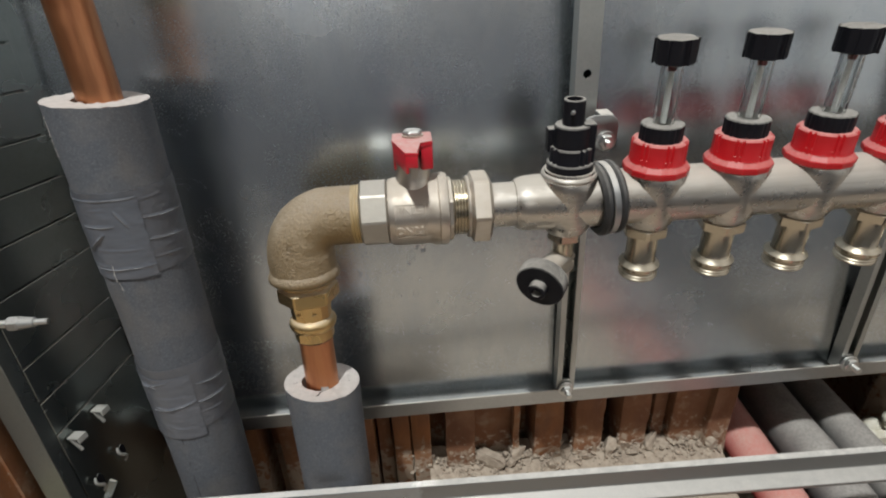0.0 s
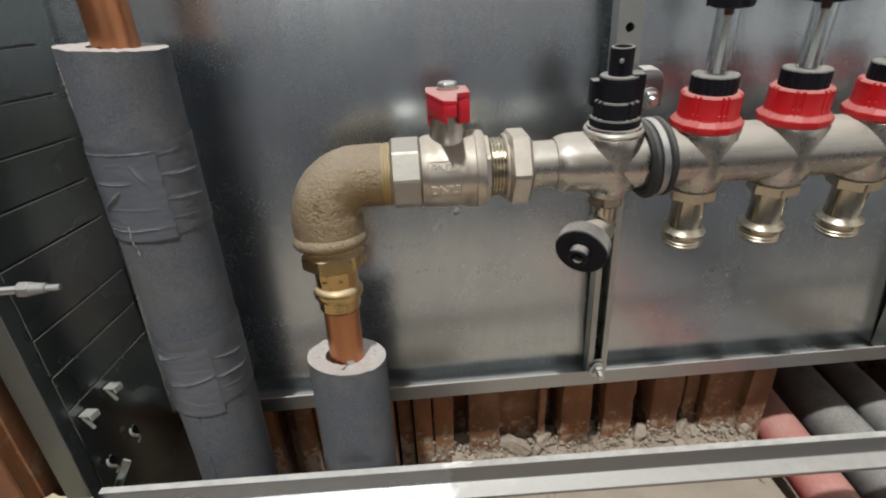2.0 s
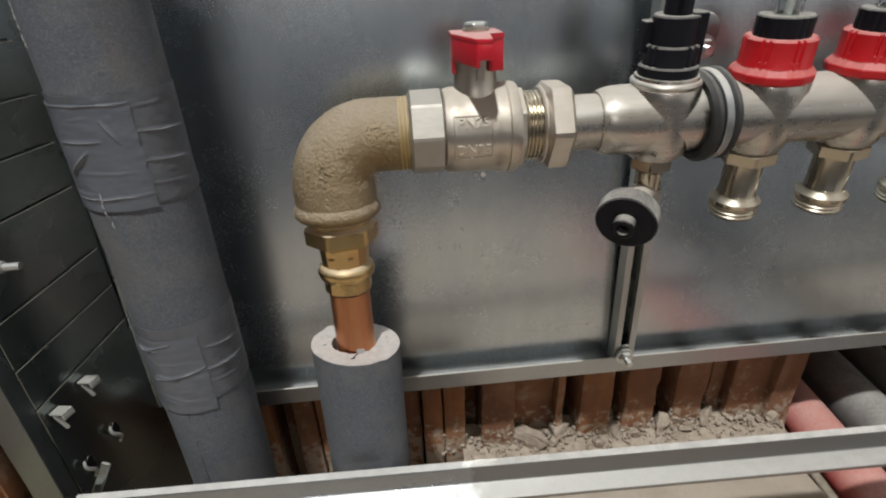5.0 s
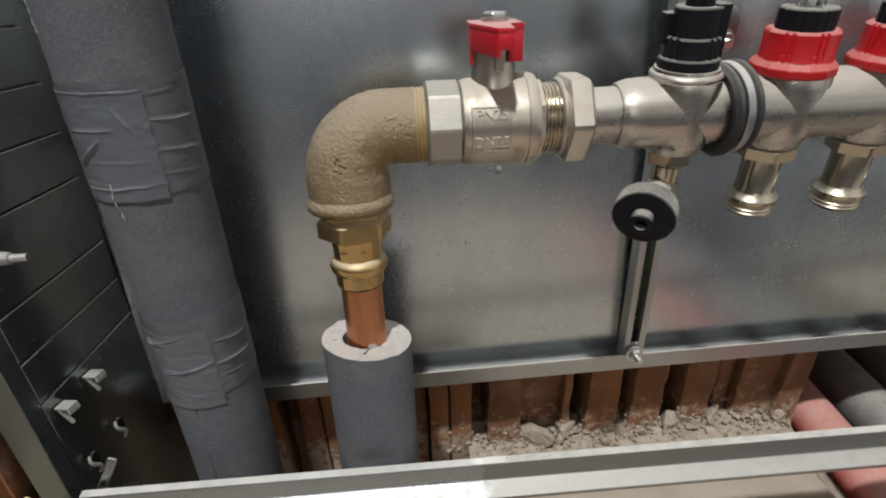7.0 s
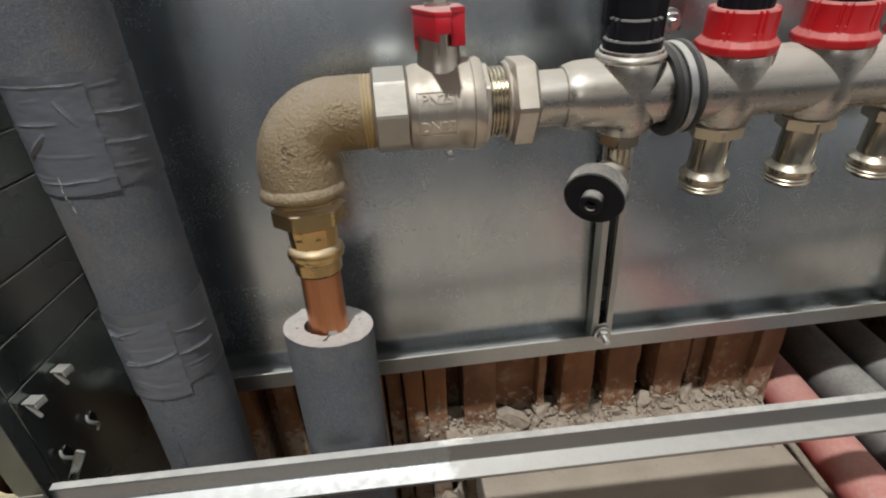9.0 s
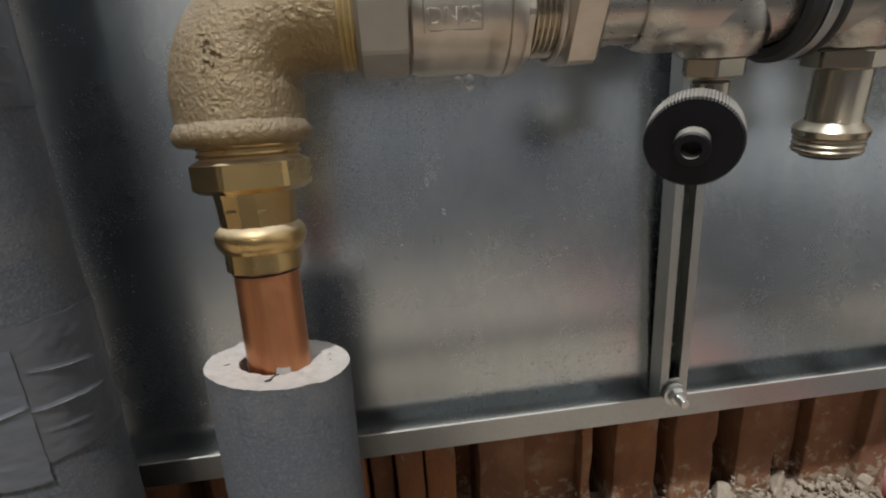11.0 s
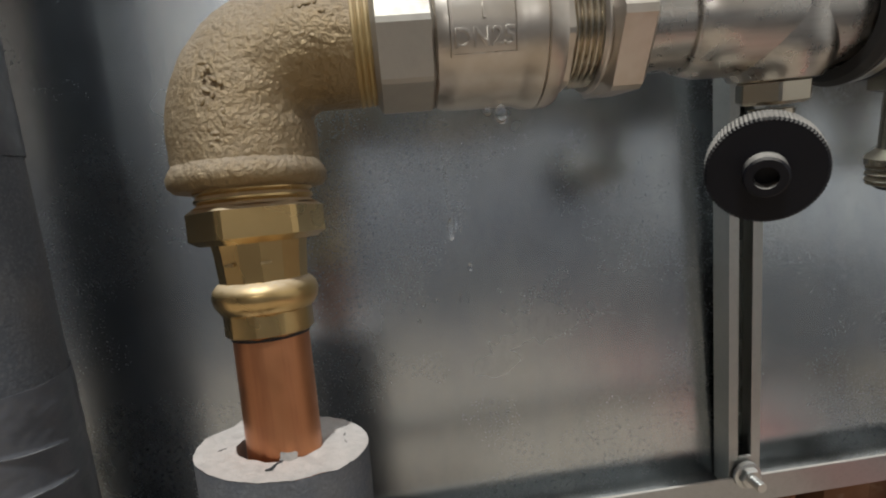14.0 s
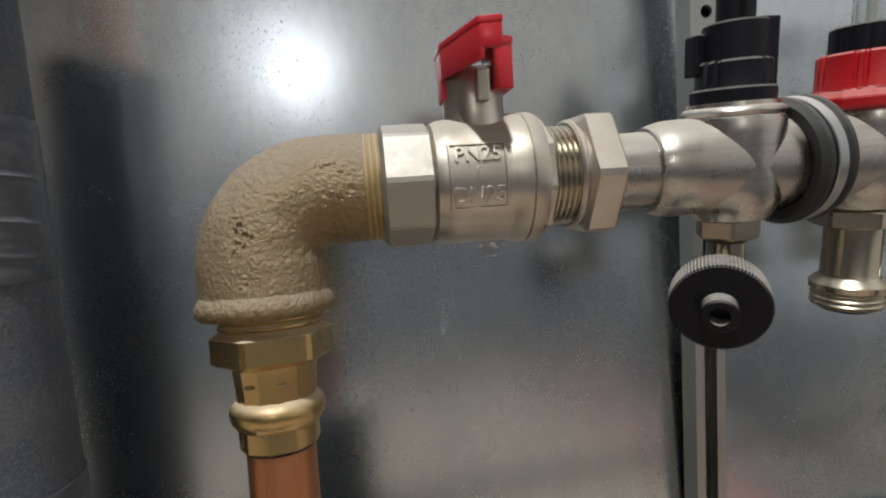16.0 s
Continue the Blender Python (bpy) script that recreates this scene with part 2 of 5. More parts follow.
k.tint(splash, (0.36, 0.285, 0.215))
k.bump(splash, 0.0008, 0.5)
TERRA = k.dust(0.3, 0.9, (0.46, 0.37, 0.29), 0.8).m
k = Mat("mortar", (0.42, 0.35, 0.28), 0.95)
k.tint(k.ramp(k.noise(160.0, 4.0), 0.35, 0.7), (0.30, 0.24, 0.19))
MORTAR = k.bump(k.noise(600.0, 5.0), 0.0012, 0.8).m
k = Mat("screed", (0.42, 0.352, 0.285), 0.92)
k.tint(k.ramp(k.noise(22.0, 5.0), 0.4, 0.7), (0.35, 0.29, 0.235))
k.tint(k.ramp(k.noise(380.0, 3.0), 0.62, 0.72, 0, 0.6), (0.28, 0.22, 0.17))
SCREED = k.bump(k.noise(300.0, 5.0), 0.0008, 0.5).m
k = Mat("dark_concrete", (0.075, 0.075, 0.08), 0.85)
k.tint(k.ramp(k.noise(3.0, 4.0), 0.35, 0.7), (0.07, 0.07, 0.075))
CONCRETE = k.bump(k.noise(200.0, 4.0), 0.001, 0.5).m
k = Mat("red_pipe_sleeve", (0.56, 0.085, 0.075), 0.6)
k.tint(k.ramp(k.noise(70.0, 4.0), 0.35, 0.7, 0, 0.6), (0.55, 0.22, 0.19))
REDPIPE = k.bump(k.noise(400.0), 0.0004, 0.4).dust(-0.1, 0.8, (0.58, 0.36, 0.31), 0.9).m
def plaster(name, base):
    k = Mat(name, base, 0.9)
    k.tint(k.ramp(k.noise(2.5, 4.0), 0.35, 0.7), tuple(c * 0.8 for c in base))
    return k.bump(k.noise(60.0, 4.0), 0.002, 0.4).m


PLASTER = plaster("grey_plaster", (0.27, 0.265, 0.26))
EASTWALL = plaster("white_reflector", (0.86, 0.86, 0.86))
WHITEWALL = plaster("pale_plaster", (0.72, 0.69, 0.645))
DARK_BAND = plaster("blue_grey_dark_band", (0.31, 0.325, 0.365))
k = Mat("white_mounting_foam", (0.66, 0.64, 0.56), 0.85)
k.tint(k.ramp(k.noise(90.0, 3.0), 0.4, 0.7), (0.52, 0.48, 0.38))
WHITEFOAM = k.bump(k.noise(300.0, 3.0), 0.0008, 0.5).m
FOAMGUN = Mat("cream_mounting_foam", (0.72, 0.62, 0.42), 0.8).m


# ---- mesh helpers ----
def part(name, bm, material, parent=None, label="", smooth=None):
    """Links a bmesh as one mesh object, under a thing or under a part."""
    mesh = bpy.data.meshes.new(name)
    bmesh.ops.recalc_face_normals(bm, faces=bm.faces)
    bm.to_mesh(mesh)
    bm.free()
    mesh.materials.append(material)
    if smooth is not None:
        mesh.shade_smooth()
        mesh.set_sharp_from_angle(angle=radians(smooth))
    ob = new(name, mesh)
    if parent is not None:
        ob.parent = parent
    if label:
        ob["label"] = label
    return ob


def thing(name, label, category, group="", kind=""):
    return tagged(new(name), label, category, group, kind)


AX = pose(0, 0, 0, 0, 90, 0)  # turns +z to +x


def add_revolve(bm, profile, m=Matrix(), segs=40, wobble=0.0):
    """Turns (height, radius) pairs round the z axis of m; ends are closed."""
    rings = []
    for h, r in profile:
        ring = []
        for i in range(segs):
            a = 2 * math.pi * i / segs
            rr = r * (1 + wobble * (noise.noise((math.cos(a) * 3, math.sin(a) * 3, h * 180))))
            ring.append(bm.verts.new(m @ Vector((rr * math.cos(a), rr * math.sin(a), h))))
        rings.append(ring)
    for a, b in zip(rings, rings[1:]):
        for i in range(segs):
            j = (i + 1) % segs
            bm.faces.new((a[i], a[j], b[j], b[i]))
    bm.faces.new(rings[0][::-1])
    bm.faces.new(rings[-1])
    return bm


def revolve(profile, m=Matrix(), segs=40, wobble=0.0):
    return add_revolve(bmesh.new(), profile, m, segs, wobble)


def ring_band(h0, h1, inner, outer, m=Matrix(), segs=40, soft=0.0006):
    """An open ring with a bore and eased edges."""
    bm = bmesh.new()
    loop = [(h0, inner), (h0, outer - soft), (h0 + soft, outer), (h1 - soft, outer), (h1, outer - soft), (h1, inner)]
    rings = []
    for h, r in loop:
        rings.append([bm.verts.new(m @ Vector((r * math.cos(2 * math.pi * i / segs), r * math.sin(2 * math.pi * i / segs), h))) for i in range(segs)])
    for a, b in zip(rings, rings[1:] + rings[:1]):
        for i in range(segs):
            j = (i + 1) % segs
            bm.faces.new((a[i], a[j], b[j], b[i]))
    return bm


def thread(h0, h1, r, pitch=0.0023, depth=0.0011):
    n = max(2, round((h1 - h0) / pitch))
    p, out = (h1 - h0) / n, []
    for i in range(n):
        out += [(h0 + i * p, r - depth), (h0 + (i + 0.35) * p, r), (h0 + (i + 0.6) * p, r)]
    return out + [(h1, r - depth)]


def add_prism(bm, h0, h1, apothem, m=Matrix(), sides=6, start=0.0, chamfer=0.0012, bevel=0.0004):
    """A nut's prism: chamfered ends and slightly rounded edges."""
    R = apothem / math.cos(math.pi / sides)
    rings = []
    for h, rr in ((h0, apothem * 0.97), (h0 + chamfer, R), (h1 - chamfer, R), (h1, apothem * 0.97)):
        ring = []
        for i in range(sides):
            for e in (-0.05, 0.05):
                a = start + 2 * math.pi * (i + e) / sides
                edge = apothem / math.cos(math.pi / sides - abs(e) * 2 * math.pi / sides)
                ring.append(bm.verts.new(m @ Vector((min(rr, edge) * math.cos(a), min(rr, edge) * math.sin(a), h))))
        rings.append(ring)
    n = len(rings[0])
    for a, b in zip(rings, rings[1:]):
        for i in range(n):
            j = (i + 1) % n
            bm.faces.new((a[i], a[j], b[j], b[i]))
    bm.faces.new(rings[0][::-1])
    bm.faces.new(rings[-1])
    return bm


def prism(*a, **k):
    return add_prism(bmesh.new(), *a, **k)


def add_box(bm, x0, x1, y0, y1, z0, z1, m=Matrix()):
    v = [bm.verts.new(m @ Vector((x, y, z))) for x in (x0, x1) for y in (y0, y1) for z in (z0, z1)]
    for f in ((0, 1, 3, 2), (4, 6, 7, 5), (0, 4, 5, 1), (2, 3, 7, 6), (0, 2, 6, 4), (1, 5, 7, 3)):
        bm.faces.new([v[i] for i in f])
    return bm


def box(x0, x1, y0, y1, z0, z1, bevel=0.0, m=Matrix(), segs=2):
    bm = add_box(bmesh.new(), x0, x1, y0, y1, z0, z1, m)
    if bevel:
        bmesh.ops.bevel(bm, geom=bm.edges[:], offset=bevel, segments=segs, profile=0.5, affect="EDGES")
    return bm


def add_sweep(bm, path, radius, segs=16, closed=False):
    """A tube along points; radius is a number or one for each point."""
    pts = [Vector(p) for p in path]
    n, rings, up = len(pts), [], None
    for i, p in enumerate(pts):
        a, b = (pts[i - 1] if i or closed else p), (pts[(i + 1) % n] if i < n - 1 or closed else p)
        d = (b - a).normalized()
        if up is None:
            up = d.orthogonal().normalized()
        up = (up - d * up.dot(d)).normalized()
        side = d.cross(up)
        r = radius[i] if isinstance(radius, (list, tuple)) else radius
        rings.append([bm.verts.new(p + r * (math.cos(2 * math.pi * s / segs) * up + math.sin(2 * math.pi * s / segs) * side)) for s in range(segs)])
    for a, b in zip(rings, rings[1:] + (rings[:1] if closed else [])):
        for i in range(segs):
            j = (i + 1) % segs
            bm.faces.new((a[i], a[j], b[j], b[i]))
    if not closed:
        bm.faces.new(rings[0][::-1])
        bm.faces.new(rings[-1])
    return bm


def sweep(path, radius, segs=16, closed=False):
    return add_sweep(bmesh.new(), path, radius, segs, closed)


def extrude_outline(points, depth, m=Matrix(), bevel=0.0):
    """A flat outline in x, z pushed along y by depth."""
    bm = bmesh.new()
    front = [bm.verts.new(Vector((x, 0, z))) for x, z in points]
    back = [bm.verts.new(Vector((x, depth, z))) for x, z in points]
    n = len(points)
    bm.faces.new(front)
    bm.faces.new(back[::-1])
    for i in range(n):
        j = (i + 1) % n
        bm.faces.new((front[j], front[i], back[i], back[j]))
    if bevel:
        bmesh.ops.bevel(bm, geom=bm.edges[:], offset=bevel, segments=2, profile=0.5, affect="EDGES")
    bm.transform(m)
    return bm


def lump(size, seed, flat=0.6, cuts=2):
    """A broken, angular lump: a ball cut by random planes and roughened."""
    rnd = random.Random(seed)
    planes = []
    for i in range(9):
        d = Vector((rnd.gauss(0, 1), rnd.gauss(0, 1), rnd.gauss(0, 1))).normalized()
        planes.append((d, rnd.uniform(0.38, 0.75)))
    bm = bmesh.new()
    bmesh.ops.create_icosphere(bm, subdivisions=cuts, radius=1)
    for v in bm.verts:
        for d, h in planes:
            over = v.co.dot(d) - h
            if over > 0:
                v.co -= d * over
        k = 1 + 0.22 * noise.noise(v.co * 3.5 + Vector((seed * 3.3, 0, 0)))
        v.co = Vector((v.co.x * size * k * 1.25, v.co.y * size * k, v.co.z * size * k * flat * 1.2))
    return bm


def letters(text, size, depth, m):
    """Raised lettering in the built-in font, as a bmesh."""
    data = bpy.data.curves.new("letters", "FONT")
    data.body, data.size, data.extrude, data.bevel_depth = text, size, depth, size * 0.02
    data.align_x, data.align_y, data.resolution_u = "CENTER", "CENTER", 3
    ob = bpy.data.objects.new("letters", data)
    scene.collection.objects.link(ob)
    bpy.context.view_layer.update()
    mesh = ob.evaluated_get(bpy.context.evaluated_depsgraph_get()).to_mesh()
    bm = bmesh.new()
    bm.from_mesh(mesh)
    bm.transform(m)
    bpy.data.objects.remove(ob)
    bpy.data.curves.remove(data)
    return bm


# ---- the room ----
FLOOR = 0.02
PIT = -0.06
SCREED_TOP = 0.044


def structure(name, bm, material, label):
    return tagged(part(name, bm, material), label, name.split("_")[0], kind="structure")


ground = box(-2.2, 1.35, -2.2, -0.35, PIT - 0.1, SCREED_TOP)
add_box(ground, 0.56, 1.35, -0.35, -0.05, PIT, SCREED_TOP)
structure("floor", ground, CONCRETE, "dark bare concrete floor of a room under construction")
strip = bmesh.new()
add_box(strip, -2.2, -0.26, -0.35, 0.27, PIT, SCREED_TOP)
add_box(strip, -0.26, 0.047, -0.35, 0.12, PIT, SCREED_TOP)
add_box(strip, 0.56, 1.35, -0.05, 0.27, PIT, SCREED_TOP)
structure("screed_strip", strip, SCREED, "pale screed along the wall, broken up before the cabinet")
structure("pit_floor", box(-2.2, 1.35, -0.35, 0.75, PIT - 0.1, PIT), MORTAR, "dusty rough floor of the pit below the cabinet")
structure("ceiling", box(-2.3, 1.45, -2.3, 0.75, 2.5, 2.6), PLASTER, "plain plastered ceiling")
wall_south = structure("wall_south", box(-2.2, 1.35, -2.3, -2.2, FLOOR, 2.5), WHITEWALL, "unseen pale plastered wall with a dark band added for reflections")
# added band, unseen itself; darkens what the back sheet reflects
part("dark_band", box(-2.2, 1.35, -2.2, -2.194, SCREED_TOP, 0.70), DARK_BAND, wall_south, "added blue-grey band, dark for the back sheet's reflections")
structure("wall_west", box(-2.3, -2.2, -2.3, 0.75, FLOOR, 2.5), PLASTER, "bare plastered wall")
# unseen wall, made bright white to act as a reflector
structure("wall_east", box(1.35, 1.45, -2.3, 0.75, FLOOR, 2.5), EASTWALL, "unseen wall kept white to brighten the back sheet's reflections")

# the wall holds the recess of the cabinet: brick to each side and above, a broken back
WF = 0.262
WEST, EAST, TOP = -0.246, 0.70, 0.80
wall = bmesh.new()
add_box(wall, -2.2, WEST - 0.002, WF + 0.012, 0.75, FLOOR, 2.5)
add_box(wall, EAST, 1.35, WF, 0.75, FLOOR, 2.5)
add_box(wall, WEST - 0.002, EAST, WF, 0.75, TOP, 2.5)
add_box(wall, WEST - 0.002, 0.312, 0.408, 0.75, PIT, TOP)
add_box(wall, 0.312, 0.54, 0.408, 0.75, 0.16, TOP)
add_box(wall, 0.54, EAST, 0.408, 0.75, PIT, TOP)
add_box(wall, 0.312, 0.54, 0.68, 0.75, PIT, 0.16)
wall_north = structure("wall_north", wall, TERRA, "broken hollow terracotta brick wall with a recess for the cabinet")

# ribs of the hollow bricks, left standing where the recess was cut
RIBS = [(-0.192, -0.170, 0.376), (-0.168, -0.150, 0.384), (-0.147, -0.131, 0.374), (-0.113, -0.096, 0.374), (-0.094, -0.074, 0.372),
        (-0.071, -0.050, 0.375), (-0.047, -0.026, 0.371), (-0.023, -0.010, 0.379), (-0.008, 0.0078, 0.371), (0.0096, 0.0268, 0.370),
        (0.0409, 0.0685, 0.369), (0.105, 0.1115, 0.371), (0.1255, 0.1525, 0.369), (0.165, 0.1925, 0.370), (0.2096, 0.2375, 0.371),
        (0.2470, 0.2600, 0.382)]
for i, (x0, x1, y0) in enumerate(RIBS):
    rib = box(x0, x1, y0, 0.410, PIT + 0.002, 0.20, 0.0010)
    bmesh.ops.subdivide_edges(rib, edges=[e for e in rib.edges if abs(e.verts[0].co.z - e.verts[1].co.z) > 0.1], cuts=28)
    for v in rib.verts:
        chip_off = max(0.0, noise.noise((v.co.x * 90, i * 7.7, v.co.z * 75)) - 0.12)
        if v.co.y < y0 + 0.004:
            v.co.y += 0.006 * chip_off + 0.0005 * noise.noise(v.co * 300)
            v.co.x += 0.0008 * noise.noise((i * 3.1, v.co.z * 55, v.co.x * 40))
    part("rib", rib, TERRA, wall_north, "", 35)
part("web", box(0.0685, 0.105, 0.381, 0.4085, PIT + 0.002, 0.20, 0.0006), TERRA, wall_north)
end = box(0.262, 0.312, 0.374, 0.4095, PIT + 0.002, 0.20, 0.001)
part("web", end, TERRA, wall_north)
snap = box(0.296, 0.3185, 0.366, 0.411, PIT + 0.002, 0.20, 0.001)
bmesh.ops.subdivide_edges(snap, edges=snap.edges[:], cuts=5, use_grid_fill=True)
for v in snap.verts:
    v.co.x += 0.004 * noise.noise(v.co * 60) if v.co.x > 0.30 else 0
    v.co.y += 0.003 * noise.noise(v.co * 80 + Vector((3, 0, 0)))
part("rib", snap, TERRA, wall_north)
for i in range(7):
    x1 = WEST - 0.004 - i * 0.034
    part("rib", box(x1 - 0.022, x1, WF, WF + 0.02, FLOOR + 0.002, 0.78, 0.002), TERRA, wall_north)


# ---- cabinet ----
PY = 0.359
cabinet = thing("manifold_cabinet", "galvanised sheet-steel manifold cabinet set in the brick wall, front open", "cabinet")


def sheet_y(z):
    """The back sheet leans: its foot stands nearer than its head."""
    return 0.3587 + 0.048 * (z - 0.28)


back = box(-0.199, EAST - 0.004, 0, 0.0012, 0.150, TOP - 0.004)
for v in back.verts:
    v.co.y += sheet_y(v.co.z)
part("back_panel", back, GALV, cabinet, "grey galvanised back sheet with water runs", None)


def back_rail():
    bm = bmesh.new()
    y0, y1 = 0.340, 0.3515
    for x0, x1 in ((-0.168, EAST - 0.006),):
        add_box(bm, x0, x1, y0, y0 + 0.0012, 0.1537, 0.1672)
        add_box(bm, x0, x1, y0 + 0.0012, y1, 0.1537, 0.1548)
    bmesh.ops.bevel(bm, geom=bm.edges[:], offset=0.0003, segments=1, affect="EDGES")
    return bm


part("bottom_lip", back_rail(), RAIL, cabinet, "folded steel lip")


def side_point(y):
    """x of the left side sheet, which stands a little open to the front."""
    return -0.198 - 0.30 * (PY - y)


def side_sheet(name, y0, y1, z0a, z0b, z1a, z1b, material=None, lift=0.0, parent=None):
    """A strip of the side sheet from y0 to y1; lower edge z0a..z0b, upper z1a..z1b."""
    bm = bmesh.new()
    t = 0.0011
    n = Vector((1, -0.30, 0)).normalized()
    quad = [(y0, z0a), (y1, z0b), (y1, z1b), (y0, z1a)]
    inner = [bm.verts.new(Vector((side_point(y), y, z)) + n * lift) for y, z in quad]
    outer = [bm.verts.new(Vector((side_point(y), y, z)) + n * (lift - t)) for y, z in quad]
    bm.faces.new(inner)
    bm.faces.new(outer[::-1])
    for i in range(4):
        j = (i + 1) % 4
        bm.faces.new((inner[j], inner[i], outer[i], outer[j]))
    bmesh.ops.bevel(bm, geom=bm.edges[:], offset=0.0003, segments=1, affect="EDGES")
    return part(name, bm, material or GALV_SHADED, parent or cabinet)


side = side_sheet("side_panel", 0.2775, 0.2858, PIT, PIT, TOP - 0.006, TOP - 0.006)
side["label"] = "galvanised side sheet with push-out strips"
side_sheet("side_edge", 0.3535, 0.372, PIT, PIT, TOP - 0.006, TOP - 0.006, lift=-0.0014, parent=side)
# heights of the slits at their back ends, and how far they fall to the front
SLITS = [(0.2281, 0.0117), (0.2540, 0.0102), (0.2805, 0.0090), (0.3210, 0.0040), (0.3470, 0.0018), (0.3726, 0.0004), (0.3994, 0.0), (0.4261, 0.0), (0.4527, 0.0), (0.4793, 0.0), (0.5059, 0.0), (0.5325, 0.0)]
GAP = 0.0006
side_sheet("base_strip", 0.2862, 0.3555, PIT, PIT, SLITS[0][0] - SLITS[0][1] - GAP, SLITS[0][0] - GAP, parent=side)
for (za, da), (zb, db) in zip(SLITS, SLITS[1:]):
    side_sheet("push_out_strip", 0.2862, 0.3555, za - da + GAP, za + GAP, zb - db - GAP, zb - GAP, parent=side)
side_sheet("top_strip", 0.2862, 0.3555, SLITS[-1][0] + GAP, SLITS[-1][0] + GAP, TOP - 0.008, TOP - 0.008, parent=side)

# added dark sheet hides the lit brick, so the slits look shaded
side_sheet("slit_shade_backing", 0.2840, 0.3580, PIT, PIT, TOP - 0.010, TOP - 0.010, FLANGE, -0.0030, side)

# front flange of the side sheet
fx = side_point(0.2775)
fl = bmesh.new()
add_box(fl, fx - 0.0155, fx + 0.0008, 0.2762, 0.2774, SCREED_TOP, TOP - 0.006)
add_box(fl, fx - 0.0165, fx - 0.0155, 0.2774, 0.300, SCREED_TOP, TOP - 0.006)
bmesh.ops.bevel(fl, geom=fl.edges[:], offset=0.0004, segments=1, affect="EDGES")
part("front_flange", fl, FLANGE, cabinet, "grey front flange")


def front_rail():
    """Stepped profile: dusty top lip, riser, lower flange."""
    sec = [(0.0, 0.0), (-0.0046, 0.0), (-0.0052, -0.0008), (-0.0054, -0.0112), (-0.0062, -0.0122), (-0.0150, -0.0142), (-0.0156, -0.0148),
           (-0.0156, -0.0168), (-0.0146, -0.0168), (-0.0146, -0.0153), (-0.0050, -0.0132), (-0.0042, -0.0118), (-0.0040, -0.0012), (0.0, -0.0012)]
    bm = bmesh.new()
    rings = []
    for x in (-0.206, 0.0, 0.2, 0.4, EAST - 0.004):
        y, z = 0.262 - 0.03 * x, 0.170 + 0.008 * x
        rings.append([bm.verts.new((x, y + dy, z + dz)) for dy, dz in sec])
    n = len(sec)
    for a, b in zip(rings, rings[1:]):
        for i in range(n):
            j = (i + 1) % n
            bm.faces.new((a[i], a[j], b[j], b[i]))
    bm.faces.new(rings[0])
    bm.faces.new(rings[-1][::-1])
    return bm


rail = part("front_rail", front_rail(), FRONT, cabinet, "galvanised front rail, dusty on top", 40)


def strut(x, parent):
    """Folded channel that carries the clamps, slotted in its lower part."""
    y0, deep = 0.3415, 0.0108
    s0, s1, z0, z1, half, sl = 0.176, 0.345, 0.161, 0.795, 0.0074, 0.0031
    across = [(x - half, y0 + deep), (x - half, y0), (x - sl, y0), (x + sl, y0), (x + half, y0), (x + half, y0 + deep)]
    heights = [z0, s0, s1, 0.4154, 0.4226, z1]
    bm = bmesh.new()
    grid = [[bm.verts.new((px, py, z)) for px, py in across] for z in heights]
    for r in range(len(heights) - 1):
        for c in range(len(across) - 1):
            if c == 2 and r in (1, 3):
                continue
            bm.faces.new((grid[r][c], grid[r][c + 1], grid[r + 1][c + 1], grid[r + 1][c]))
    # round hole in the upper part
    corner = (grid[4][3], grid[4][2], grid[3][2], grid[3][3])
    hole = [bm.verts.new((x + 0.0027 * math.cos(math.pi * i / 8), y0, 0.419 + 0.0027 * math.sin(math.pi * i / 8))) for i in range(16)]
    for q in range(4):
        bm.faces.new([corner[q]] + [hole[(4 * q + i) % 16] for i in range(4, -1, -1)])
        bm.faces.new((corner[q], corner[(q + 1) % 4], hole[(4 * q + 4) % 16]))
    bmesh.ops.recalc_face_normals(bm, faces=bm.faces)
    bmesh.ops.solidify(bm, geom=bm.faces[:], thickness=0.0014)
    for v in bm.verts:
        v.co.x -= 0.010 * (v.co.z - 0.18)
    up = part("strut", bm, STRUT, parent, "slotted galvanised upright")
    # added dark plate, puts the slot's inner shade into its colour
    part("strut_shade_back", box(x - half + 0.0012, x + half - 0.0012, y0 + deep - 0.001, y0 + deep + 0.0004, z0 + 0.002, z1 - 0.002), GALV_SHADED, up)
    return up


def hex_bolt(x, y, z, parent, long=0.006, r=0.0042):
    m = Matrix.Translation((x, y, z)) @ pose(0, 0, 0, 90, 0, 0)
    bolt = part("bolt", revolve(thread(-0.0008, 0.0035 + long, r * 0.55, 0.0009, 0.0003), m, 16), ZINC, parent, "zinc-plated bolt and nut", 35)
    part("nut", prism(0.0006, 0.0036, r, m, chamfer=0.0006), ZINC, bolt, "", 20)
    part("washer", revolve([(-0.0012, r * 1.45), (0.0006, r * 1.45), (0.0010, r * 1.25)], m, 24), ZINC, bolt, "", 35)
    return bolt


for sx in (0.1416, 0.3885):
    strut(sx, cabinet)
    hex_bolt(sx - 0.0002, 0.3390, 0.1685, cabinet, 0.006 if sx < 0.2 else 0.007, 0.0043 if sx < 0.2 else 0.0052)


